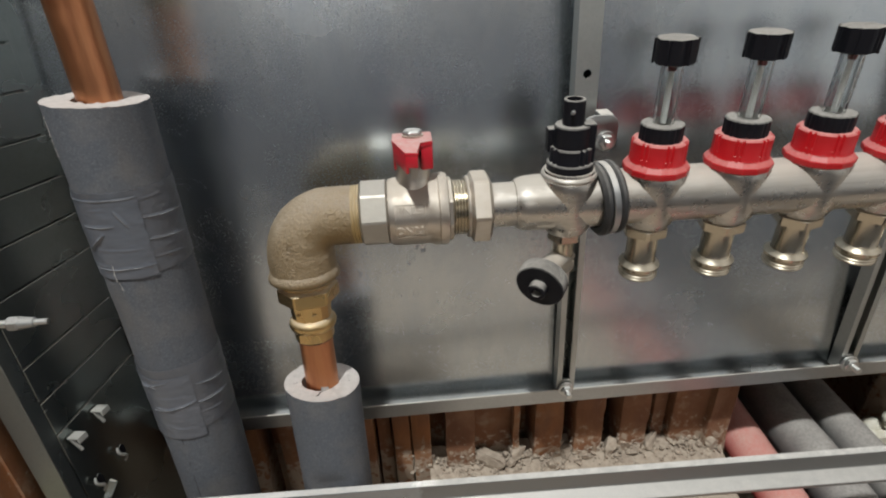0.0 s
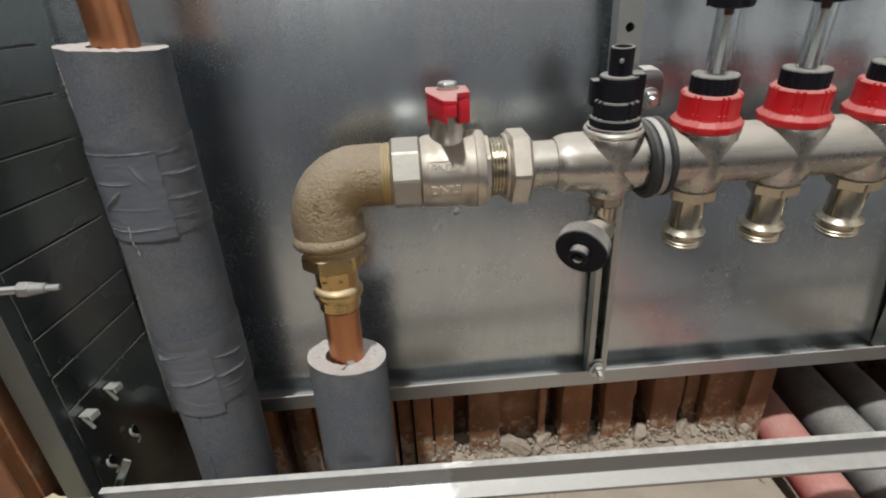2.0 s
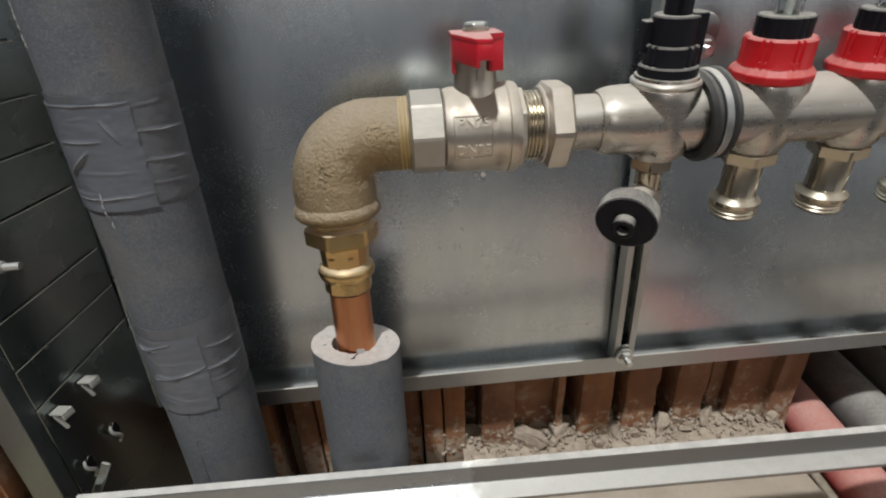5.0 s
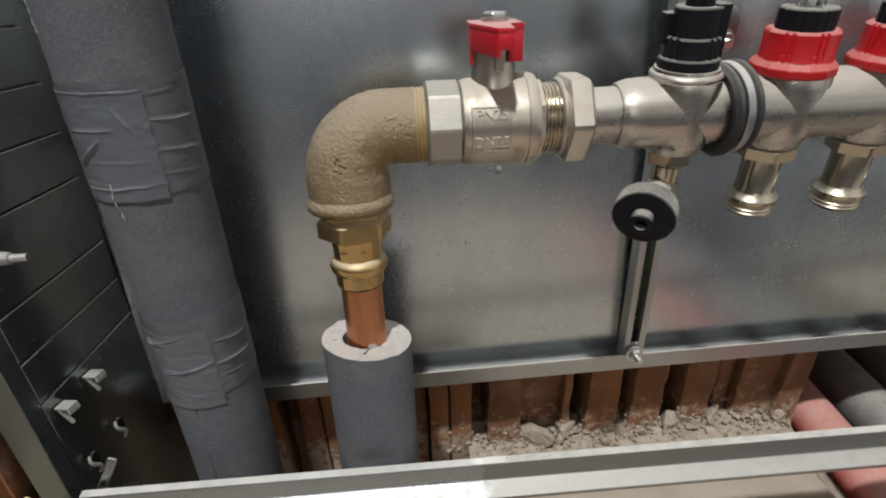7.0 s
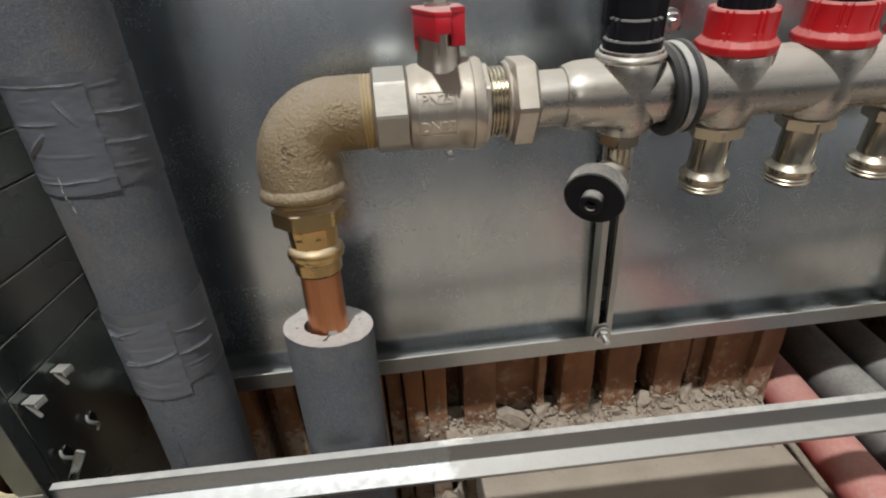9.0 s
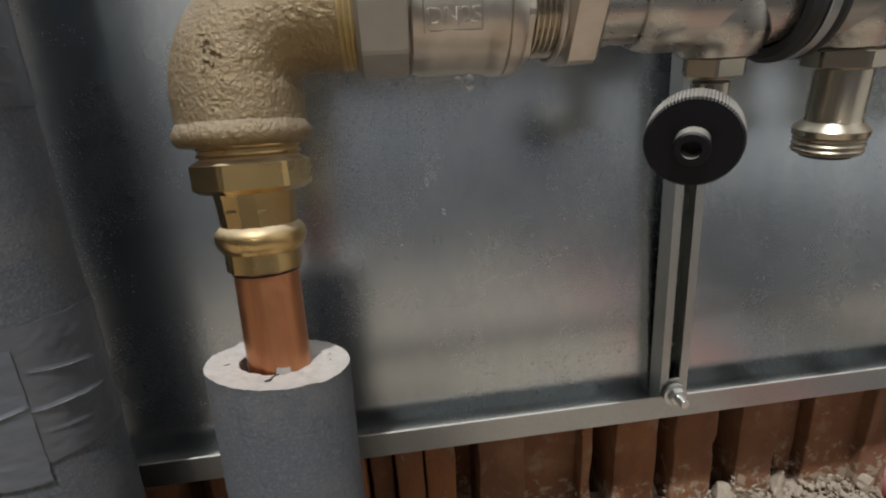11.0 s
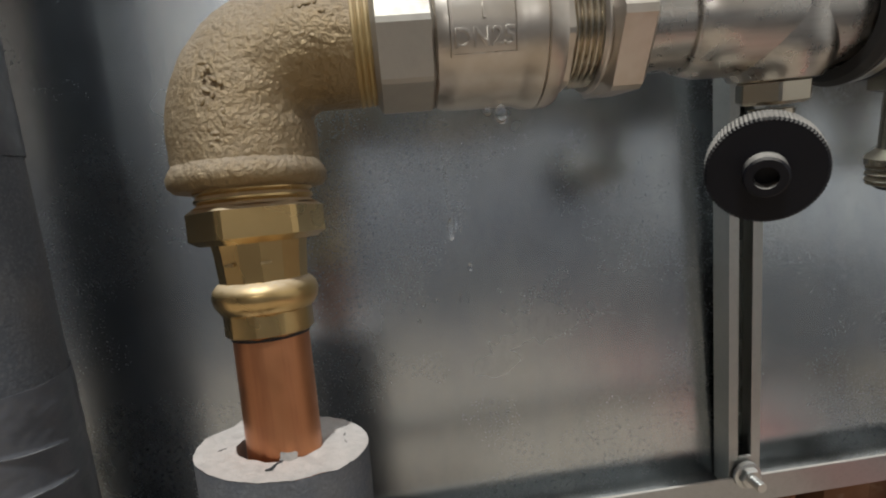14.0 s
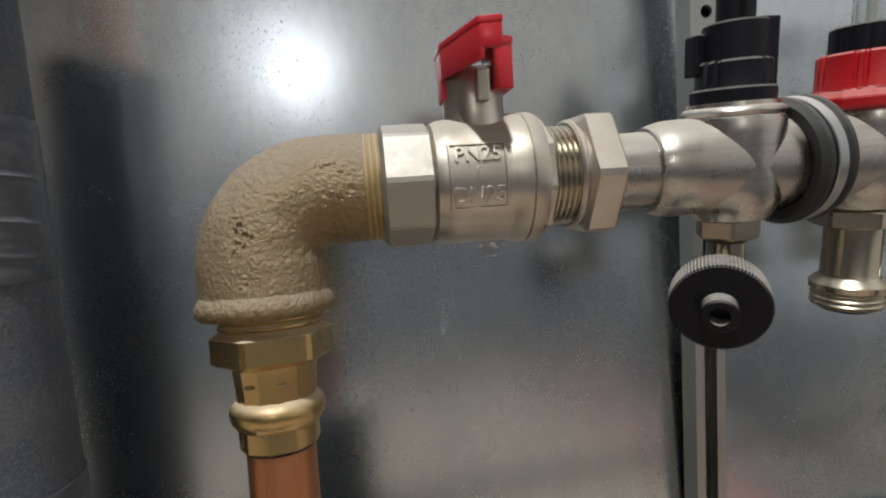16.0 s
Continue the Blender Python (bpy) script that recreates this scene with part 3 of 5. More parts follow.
def hook(y, z, length, turn, parent):
    """A tongue pressed out of the side sheet: a flap that stands out, its turned-down end and the leg along the sheet."""
    m = Matrix.Translation((side_point(y) + 0.001, y, z)) @ pose(0, 0, 0, turn, 0, -17)
    bm = bmesh.new()
    add_box(bm, 0, 0.0098, -0.0036, 0.0036, 0.0, 0.0016, m @ pose(0, 0, 0, 0, -8, 0))
    add_box(bm, 0.0, 0.0016, -0.0036, -0.0014, -length * 1.4, 0.0, m @ pose(0.0012, 0, 0, 8, -20, 0))
    add_box(bm, 0.0082, 0.0098, -0.0036, 0.0036, -0.0030, 0.0, m @ pose(0, 0, 0, 0, -8, 0))
    bmesh.ops.bevel(bm, geom=bm.edges[:], offset=0.0004, segments=1, affect="EDGES")
    return part("tongue", bm, HOOK, parent, "pale dusty pressed tongue")


hook(0.3135, 0.2125, 0.0075, 0, side)
hook(0.2930, 0.2085, 0.0080, 0, side)


def spring_loop(y, z, parent):
    """A thin strip bent into an S, before a black disc for the shaded slot it was pressed from."""
    n = Vector((1, -0.30, 0)).normalized()
    along = Vector((0.30, 1, 0)).normalized()
    c = Vector((side_point(y), y, z)) + n * 0.0034
    path = []
    for i in range(19):
        a = -1.9 + 3.8 * i / 18
        path.append(c - along * 0.0024 * math.sin(1.45 * a) + Vector((0, 0, 0.0040 * a)) + n * 0.0014 * math.cos(a))
    loop = part("loop", sweep(path, [0.0008 + 0.0004 * math.sin(math.pi * i / 18) for i in range(19)], 8), HOOK, parent, "thin bent steel loop", 40)
    for d in (0.0036,):
        # no opening is cut: a black disc paints the slot's shade
        bm = bmesh.new()
        at = Matrix((along, Vector((0, 0, 1)), n)).transposed().to_4x4()
        at.translation = Vector((side_point(y), y, z)) + n * 0.0004 + along * d
        add_revolve(bm, [(0.0, 1.0), (0.0004, 1.0)], at @ Matrix.Diagonal((0.0024, 0.0058, 1, 1)), 24)
        part("slot", bm, BLACK, loop, "black disc in place of the shaded slot behind the loop")
    return loop


spring_loop(0.3165, 0.1650, side)
spring_loop(0.2945, 0.1600, side)
# tongue that holds the rail's end
part("end_tongue", box(-0.0026, 0.0026, -0.0010, 0.0010, -0.015, 0.014, 0.0009, Matrix.Translation((-0.1930, 0.2720, 0.1745)) @ pose(0, 0, 0, 0, 30, 0)), GALV_SHADED, cabinet, "dusty pressed tongue")
part("rail_bracket", box(-0.0195, -0.001, -0.0012, 0, -0.024, 0.002, 0.0004, Matrix.Translation((-0.2045, 0.2595, 0.169))), GALV_SHADED, cabinet)

# screw with its nut that points in from the side sheet
sy, sz = 0.281, 0.3085
sm = Matrix.Translation((side_point(sy) - 0.001, sy, sz)) @ AX
screw = part("side_screw", revolve([(0.0, 0.0024), (0.014, 0.0024), (0.0140, 0.0018)] + thread(0.0270, 0.0345, 0.0018, 0.0008, 0.0003), sm, 20), ZINC, cabinet, "short screw with a nut", 35)
part("nut", prism(0.013, 0.0195, 0.0040, sm, chamfer=0.0012), TONGUE, screw, "", 20)
part("cone", revolve([(0.0195, 0.0036), (0.0270, 0.0028), (0.0275, 0.0022)], sm, 20), TONGUE, screw, "", 35)


# ---- manifold ----
MY, MZ = 0.300, 0.3535
manifold = thing("heating_manifold", "dusty stainless steel underfloor-heating manifold bar with flow meters", "manifold")


def bar():
    m = Matrix.Translation((0, MY, MZ)) @ AX
    bm = bmesh.new()
    add_revolve(bm, [(0.0705, 0.0133), (0.0885, 0.0133)], m, 48)
    add_revolve(bm, [(0.0870, 0.0134), (0.0874, 0.0143), (0.0895, 0.0154), (0.0935, 0.0164), (0.100, 0.0167), (0.470, 0.0167), (0.474, 0.0157), (0.475, 0.012)], m, 56)
    return bm


part("bar", bar(), STEEL, manifold, "", 35)
part("seam", ring_band(-0.0006, 0.0006, 0.012, 0.0146, Matrix.Translation((0.0877, MY, MZ)) @ AX, 48, 0.0003), STEEL, manifold, "", 40)


def boss(x, up=True):
    """The flared seat that merges into the bar."""
    s = 1 if up else -1
    m = Matrix.Translation((x, MY, MZ)) @ (Matrix() if up else pose(0, 0, 0, 180))
    if up:
        prof = [(0.0, 0.0169), (0.0112, 0.0169), (0.0145, 0.0166), (0.0160, 0.0160), (0.0168, 0.0145)]
    else:
        prof = [(0.0, 0.0169), (0.007, 0.0168), (0.0115, 0.0162), (0.0160, 0.0144), (0.0186, 0.0126), (0.0190, 0.011)]
    return revolve(prof, m, 48)


def outlet(x):
    m = Matrix.Translation((x, MY, 0))
    o = part("outlet", revolve([(0.2965, 0.0100), (0.2972, 0.0115)] + thread(0.2974, 0.3035, 0.0119, 0.0018, 0.0008) + [(0.3037, 0.0123), (0.3060, 0.0126), (0.3066, 0.0121), (0.3085, 0.0100), (0.3100, 0.0092), (0.3290, 0.0092)], m, 40), OUTLET, manifold, "shiny plated threaded outlet", 30)
    part("hex", add_prism(bmesh.new(), 0.3275, 0.3345, 0.0122, m, start=0.3, chamfer=0.0008), OUTLET, o, "", 20)
    # solid black disc paints the shade of the open end
    part("bore", revolve([(0.2955, 0.0085), (0.2966, 0.0095)], m, 32), BLACK, o)
    return o


def splined(h0, h1, r, teeth, m, depth=0.0007, lip=0.0006):
    """A collar with grip grooves."""
    bm = bmesh.new()
    n = teeth * 8
    rings = []
    for h, k in ((h0, 0.96), (h0 + lip, 1.0), (h1 - lip, 1.0), (h1, 0.95)):
        ring = []
        for i in range(n):
            a = 2 * math.pi * i / n
            rr = r * k - (depth if i % 8 in (0, 3) else 0)
            ring.append(bm.verts.new(m @ Vector((rr * math.cos(a), rr * math.sin(a), h))))
        rings.append(ring)
    for a, b in zip(rings, rings[1:]):
        for i in range(n):
            j = (i + 1) % n
            bm.faces.new((a[i], a[j], b[j], b[i]))
    bm.faces.new(rings[0][::-1])
    bm.faces.new(rings[-1])
    return bm


def grooved(h0, h1, r, pairs, m, depth=0.0008, lip=0.0008):
    """A collar with pairs of narrow upright grooves."""
    bm = bmesh.new()
    n = pairs * 24
    rings = []
    for h, k in ((h0, 1.03), (h0 + lip, 1.0), (h1 - lip, 1.0), (h1, 0.94)):
        ring = []
        for i in range(n):
            a = 2 * math.pi * i / n
            rr = r * k - (depth if i % 24 in (3, 4, 8, 9) else 0)
            ring.append(bm.verts.new(m @ Vector((rr * math.cos(a), rr * math.sin(a), h))))
        rings.append(ring)
    for a, b in zip(rings, rings[1:]):
        for i in range(n):
            j = (i + 1) % n
            bm.faces.new((a[i], a[j], b[j], b[i]))
    bm.faces.new(rings[0][::-1])
    bm.faces.new(rings[-1])
    return bm


def flow_meter(x, turn):
    m = Matrix.Translation((x, MY, 0)) @ pose(0, 0, 0, 0, 0, turn)
    f = part("flow_meter", boss(x), STEEL, manifold, "sight-glass flow meter with a red collar", 35)
    red = revolve([(0.3690, 0.0150), (0.3695, 0.0176), (0.3705, 0.0184), (0.3730, 0.0185), (0.3736, 0.0182), (0.3764, 0.0154), (0.3790, 0.0150)], m, 14)
    part("red_base", red, RED, f, "red plastic collar", 12)
    part("red_grip", grooved(0.3762, 0.3885, 0.0152, 7, m, 0.0013), RED, f, "red plastic grip ring", 30)
    part("black_ring", splined(0.3880, 0.3975, 0.0118, 8, m, 0.0005), BLACK, f, "black plastic ring", 30)
    tube = ring_band(0.3970, 0.4320, 0.0046, 0.0057, m, 32, 0.0002)
    part("sight_glass", tube, CLEAR, f, "clear plastic sight tube", 40)
    part("float_rod", revolve([(0.3972, 0.0017), (0.4190, 0.0016), (0.4200, 0.0014), (0.4300, 0.0014)], m, 16), WHITE, f, "white indicator rod", 40)
    part("red_float", revolve([(0.4255, 0.0022), (0.4295, 0.0024)], m, 16), DARKRED, f, "dark red indicator", 40)
    for k, (z, angle) in enumerate(((0.4215, -38), (0.4165, -44), (0.4115, -38), (0.4065, -44), (0.4150, -152), (0.4085, -148))):
        part("scale_mark", box(-0.0009, 0.0009, -0.0002, 0.0001, -0.0002, 0.0002, 0.0, m @ pose(0, 0, z, 0, 0, angle - turn + 90) @ Matrix.Translation((0, -0.0057, 0))), RUBBER, f)
    cap = prism(0.4290, 0.4425, 0.0093, m, start=0.30 - math.radians(turn) * 0.8, chamfer=0.0007)
    for i in range(6):
        a = 0.30 - math.radians(turn) * 0.8 + math.pi / 3 * (i + 0.5)
        add_box(cap, -0.0005, 0.0005, -0.0006, 0.0006, 0.4296, 0.4419, m @ Matrix.Rotation(a, 4, "Z") @ Matrix.Translation((0.0106, 0, 0)))
    part("grip_cap", cap, BLACK, f, "black hexagonal grip cap with dust on top", 30)
    return f


for i in range(5):
    ox = 0.1695 + 0.0482 * i
    flow_meter(ox, (0, 17, 41, 63, 8)[i])
    part("outlet_seat", boss(ox, False), STEEL, manifold, "", 35)
    outlet(ox)

# first branch: vent cap above, drain tap below
VX = 0.1191
vm = Matrix.Translation((VX, MY, 0))
vent = part("vent_valve", boss(VX), STEEL, manifold, "vent valve with stepped black plastic cap", 35)
part("seat_ring", revolve([(0.3695, 0.0146), (0.3700, 0.0158), (0.3712, 0.0163), (0.3724, 0.0158), (0.3730, 0.0147), (0.3744, 0.0143)], vm, 40, 0.01), STEEL, vent, "dusty bulging washer", 40)
part("base_ring", revolve([(0.3742, 0.0124), (0.3746, 0.0133), (0.3785, 0.0134), (0.3792, 0.0128)], vm, 44), BLACK, vent, "", 30)
part("grip_ring", grooved(0.3790, 0.3880, 0.0118, 4, vm, 0.0010), BLACK, vent, "", 30)
part("cap", revolve([(0.3878, 0.0100), (0.3882, 0.0103), (0.3995, 0.0101), (0.4002, 0.0096)], vm, 40), BLACK, vent, "", 30)
part("wing", box(-0.0034, 0.0034, -0.0052, 0.0052, 0.3780, 0.4012, 0.0008, Matrix.Translation((VX + 0.0084, MY - 0.001, 0))), BLACK, vent)
part("wing", box(-0.0030, 0.0030, -0.0030, 0.0040, 0.384, 0.3975, 0.0008, Matrix.Translation((VX - 0.0102, MY + 0.004, 0))), BLACK, vent)
part("stem", ring_band(0.4000, 0.4140, 0.0044, 0.0060, vm, 32, 0.0004), BLACK, vent, "hollow black stem", 30)
part("stem_plug", revolve([(0.400, 0.0045), (0.409, 0.0045)], vm, 24), BLACK, vent, "", 30)
part("pin", revolve([(0.0, 0.0011), (0.0030, 0.0011), (0.0036, 0.0007)], Matrix.Translation((VX - 0.0015, MY - 0.0050, 0.4080)) @ pose(0, 0, 0, 82, 0, -25), 14), ZINC, vent, "small metal pin", 40)

part("drain_seat", boss(VX, False), STEEL, manifold, "", 35)
drain = part("drain_tap", add_prism(bmesh.new(), 0.3275, 0.3350, 0.0094, vm, start=0.1, chamfer=0.001), OUTLET, manifold, "small plated drain tap with a black knurled cap", 20)
part("neck", revolve([(0.3050, 0.0070), (0.3060, 0.0078), (0.3150, 0.0078), (0.3160, 0.0066), (0.3260, 0.0066)], vm, 32), OUTLET, drain, "", 30)
cap_at = Vector((0.0985, 0.2725, 0.3110))
cap_dir = Vector((-0.50, -0.80, -0.15)).normalized()
cm = Matrix.Translation(cap_at) @ cap_dir.to_track_quat("Z", "Y").to_matrix().to_4x4()
part("spout", sweep([Vector((VX, MY, 0.311)), Vector((VX - 0.006, MY - 0.006, 0.3112)), cap_at - cap_dir * 0.010], [0.0085, 0.0085, 0.0085], 24), NICKEL, drain, "", 40)


def knurled(h0, h1, r, teeth):
    bm = bmesh.new()
    n = teeth * 2
    rings = []
    for h, k in ((h0, 0.95), (h0 + 0.0006, 1.0), (h1 - 0.0006, 1.0), (h1, 0.955)):
        rings.append([bm.verts.new(cm @ Vector(((r * k - (0.00032 if i % 2 else 0)) * math.cos(2 * math.pi * i / n), (r * k - (0.00032 if i % 2 else 0)) * math.sin(2 * math.pi * i / n), h))) for i in range(n)])
    for a, b in zip(rings, rings[1:]):
        for i in range(n):
            j = (i + 1) % n
            bm.faces.new((a[i], a[j], b[j], b[i]))
    bm.faces.new(rings[0][::-1])
    bm.faces.new(rings[-1])
    return bm


cap = part("knurled_cap", knurled(-0.0100, 0.0, 0.0149, 84), BLACK, drain, "black knurled plastic cap", 25)
part("hub", ring_band(-0.001, 0.0055, 0.0030, 0.0056, cm, 32, 0.0006), BLACK, cap, "", 40)
part("hub_floor", revolve([(0.0, 0.0031), (0.001, 0.0031)], cm, 20), BLACK, cap)

# ---- clamp ----
clamp = thing("pipe_clamp", "rubber-lined metal pipe clamp round the manifold bar, bolted to the upright", "clamp")
km = Matrix.Translation((0.1410, MY, MZ)) @ pose(0, 0, 0, 0, 90 - 4, 5)
part("rubber_lining", ring_band(-0.0066, 0.0066, 0.0169, 0.0203, km, 56, 0.0012), RUBBER, clamp, "black rubber lining", 40)
part("rubber_bead", ring_band(-0.0070, -0.0018, 0.0185, 0.0222, km, 56, 0.0018), RUBBER, clamp, "", 40)
part("rubber_bead", ring_band(0.0018, 0.0070, 0.0185, 0.0222, km, 56, 0.0018), RUBBER, clamp, "", 40)
part("band", ring_band(-0.0019, 0.0019, 0.0200, 0.0220, km, 56, 0.0003), RAIL, clamp, "bright steel band", 40)
ear = [(0.1375, 0.374), (0.1590, 0.374)]
ear += [(0.1590 - 0.006 + 0.006 * math.cos(a), 0.3890 + 0.006 * math.sin(a)) for a in [i * math.pi / 12 for i in range(7)]]
ear += [(0.1375 + 0.006 - 0.006 * math.sin(a), 0.3890 + 0.006 * math.cos(a)) for a in [i * math.pi / 12 for i in range(7)]]
part("ear", extrude_outline(ear, 0.0022, Matrix.Translation((-0.004, 0.3263, 0)), 0.0007), TONGUE, clamp, "rounded pressed steel ear", 30)
part("ear_web", box(0.137, 0.152, 0.3285, 0.3412, 0.374, 0.3765, 0.0006), RAIL, clamp)
part("ear_top", box(0.1440, 0.1525, 0.3285, 0.3412, 0.3920, 0.3948, 0.0010), RAIL, clamp)
hex_bolt(0.1478, 0.326, 0.3790, clamp, 0.004, 0.0044)

# the bar hangs a little turned in its clamps: the meters lean out of the cabinet
along_bar, up_meter = Vector((1, -0.032, 0.0126)).normalized(), Vector((-0.0105, -0.080, 1.0))
out_bar = up_meter.cross(along_bar).normalized()
HANG = Matrix((along_bar, out_bar, along_bar.cross(out_bar))).transposed().to_4x4()
HANG.translation = (0.1683, 0.2972, 0.3543)
HANG = HANG @ Matrix.Translation((-0.1695, -MY, -MZ))
manifold.matrix_world = HANG
clamp.matrix_world = HANG

# ---- ball valve ----
valve = thing("ball_valve", "dusty nickel-plated one-inch ball valve with a red handle, dripping", "valve")
vx = Matrix.Translation((0, MY, MZ)) @ AX
HEX0 = math.pi / 2
part("inlet_hex", prism(-0.0044, 0.0122, 0.0184, vx, sides=8, start=4.63, chamfer=0.0014), WORN_CHROME, valve, "", 20)
part("body", revolve([(0.0115, 0.0176), (0.0122, 0.0190), (0.0145, 0.0199), (0.0180, 0.0201), (0.0340, 0.0201), (0.0356, 0.0205), (0.0374, 0.0212), (0.0404, 0.0214),
                      (0.0408, 0.0210), (0.0412, 0.0214), (0.0444, 0.0213), (0.0460, 0.0206), (0.0464, 0.0185)], vx, 72), NICKEL_DUSTY, valve, "", 30)
part("outlet_hex", prism(0.0458, 0.0493, 0.0178, vx, sides=8, start=HEX0 + 0.2, chamfer=0.0008), NICKEL, valve, "", 20)
part("union_thread", revolve([(0.0490, 0.015)] + thread(0.0493, 0.0600, 0.0165, 0.0017, 0.0007) + [(0.061, 0.014)], vx, 48), OUTLET, valve, "", 25)
nut = part("union_nut", prism(0.0588, 0.0716, 0.0189, vx, start=HEX0, chamfer=0.0020), NICKEL_DUSTY, valve, "large hexagon union nut", 20)
part("nut_mouth", ring_band(0.0570, 0.0592, 0.0167, 0.0184, vx, 44, 0.0008), NICKEL_DUSTY, nut, "", 40)


def on_body(u, v, lift):
    """A point of the valve's barrel: u along it, v up round it, lift above it."""
    a = v / 0.0201
    r = 0.0201 + lift
    return Vector((u, MY - r * math.cos(a), MZ + r * math.sin(a)))


def curved_pad(u0, u1, v0, v1, lift, deep=0.0008):
    """A thin pad that follows the barrel."""
    bm = bmesh.new()
    n = max(2, round((v1 - v0) / 0.0008))
    top = [[bm.verts.new(on_body(u, v0 + (v1 - v0) * i / n, lift)) for u in (u0, u1)] for i in range(n + 1)]
    low = [[bm.verts.new(on_body(u, v0 + (v1 - v0) * i / n, lift - deep)) for u in (u0 - 0.0002, u1 + 0.0002)] for i in range(n + 1)]
    for i in range(n):
        for g in (top, low):
            bm.faces.new((g[i][0], g[i][1], g[i + 1][1], g[i + 1][0]))
        for c in (0, 1):
            bm.faces.new((top[i][c], top[i + 1][c], low[i + 1][c], low[i][c]))
    for i in (0, n):
        bm.faces.new((top[i][0], top[i][1], low[i][1], low[i][0]))
    return bm


# raised plate with its lettering, rolled round the barrel
PU0, PU1, PV0, PV1 = 0.0153, 0.0328, -0.0086, 0.0113
plate = part("label_plate", curved_pad(PU0, PU1, PV0, PV1, 0.00025), NICKEL_DUSTY, valve, "raised maker's plate", 40)
for u0, u1, v0, v1 in ((PU0, PU1, PV1 - 0.0006, PV1), (PU0, PU1, PV0, PV0 + 0.0007), (PU0, PU0 + 0.0006, PV0 + 0.0007, PV1 - 0.0006), (PU1 - 0.0006, PU1, PV0 + 0.0007, PV1 - 0.0006)):
    part("plate_rim", curved_pad(u0, u1, v0, v1, 0.0008), NICKEL_DUSTY, plate, "", 40)
for text, size, v, label in (("PN25", 0.0064, 0.0076, "raised letters PN25"), ("1", 0.0054, 0.0018, "raised figure 1"), ("DN25", 0.0064, -0.0044, "raised letters DN25")):
    bm = letters(text, size, 0.0005, Matrix())
    for p in bm.verts:
        p.co = on_body(0.02405 + p.co.x * 0.98, v + p.co.y, 0.0003 + p.co.z)
    part("lettering", bm, NICKEL_DUSTY, plate, label)
# stem and handle
SX = 0.0275
st = Matrix.Translation((SX, MY, 0))
part("stem", revolve([(0.370, 0.0112), (0.3735, 0.0102), (0.3760, 0.0098), (0.3880, 0.0096), (0.3885, 0.0085)], st, 36), NICKEL, valve, "", 30)
part("stem_stop", box(SX - 0.0012, SX + 0.003, MY - 0.0125, MY - 0.008, 0.3775, 0.387, 0.0006), NICKEL, valve)


HZ = 0.3968
HUB = Matrix.Translation((SX + 0.001, MY + 0.003, 0))


def plan_plate(points, z0, z1, bevel=0.0005):
    """An outline in plan with a thickness."""
    bm = bmesh.new()
    low = [bm.verts.new((x, y, z0)) for x, y in points]
    top = [bm.verts.new((x, y, z1)) for x, y in points]
    bm.faces.new(low[::-1])
    bm.faces.new(top)
    n = len(points)
    for i in range(n):
        j = (i + 1) % n
        bm.faces.new((low[i], low[j], top[j], top[i]))
    bmesh.ops.bevel(bm, geom=bm.edges[:], offset=bevel, segments=2, profile=0.5, affect="EDGES")
    return bm


hd = part("handle", plan_plate([(0.0170, 0.312), (0.0168, 0.297), (0.0238, 0.2705), (0.0305, 0.2695), (0.0318, 0.2885), (0.0390, 0.2900), (0.0392, 0.312)], HZ - 0.0022, HZ), HANDLE, valve, "red painted metal butterfly handle", 30)
part("wing_skirt", plan_plate([(0.0171, 0.2985), (0.0171, 0.2968), (0.0239, 0.2708), (0.0256, 0.2708)], 0.3855, HZ - 0.0018), HANDLE, hd, "", 30)
part("wing_front", plan_plate([(0.0240, 0.2725), (0.0240, 0.2707), (0.0303, 0.2697), (0.0303, 0.2715)], 0.3885, HZ - 0.0018), HANDLE, hd, "", 30)
part("side_skirt", plan_plate([(0.0172, 0.308), (0.0171, 0.2972), (0.0190, 0.2972), (0.0191, 0.308)], 0.3795, HZ - 0.0018), HANDLE, hd, "", 30)
part("side_skirt", plan_plate([(0.0325, 0.308), (0.0322, 0.2890), (0.0388, 0.2904), (0.0390, 0.308)], 0.3812, HZ - 0.0018), HANDLE, hd, "", 30)
hm = HUB
part("handle_nut", add_prism(bmesh.new(), 0.3978, 0.4004, 0.0050, hm, start=0.2, chamfer=0.0008), ZINC, hd, "small steel nut", 20)
part("washer", revolve([(0.3966, 0.0060), (0.3979, 0.0060)], hm, 28), NICKEL, hd, "", 30)

# ---- elbow and press adapter ----
EX = -0.0424
# the elbow is screwed on a little off the upright: everything below it leans out to the front
LEAN = Matrix.Translation((0, MY, MZ)) @ Matrix.Rotation(-0.11, 4, "X") @ Matrix.Translation((0, -MY, -MZ))
elbow = thing("pipe_elbow", "rough dusty cast-bronze pipe elbow with raised marks", "elbow")


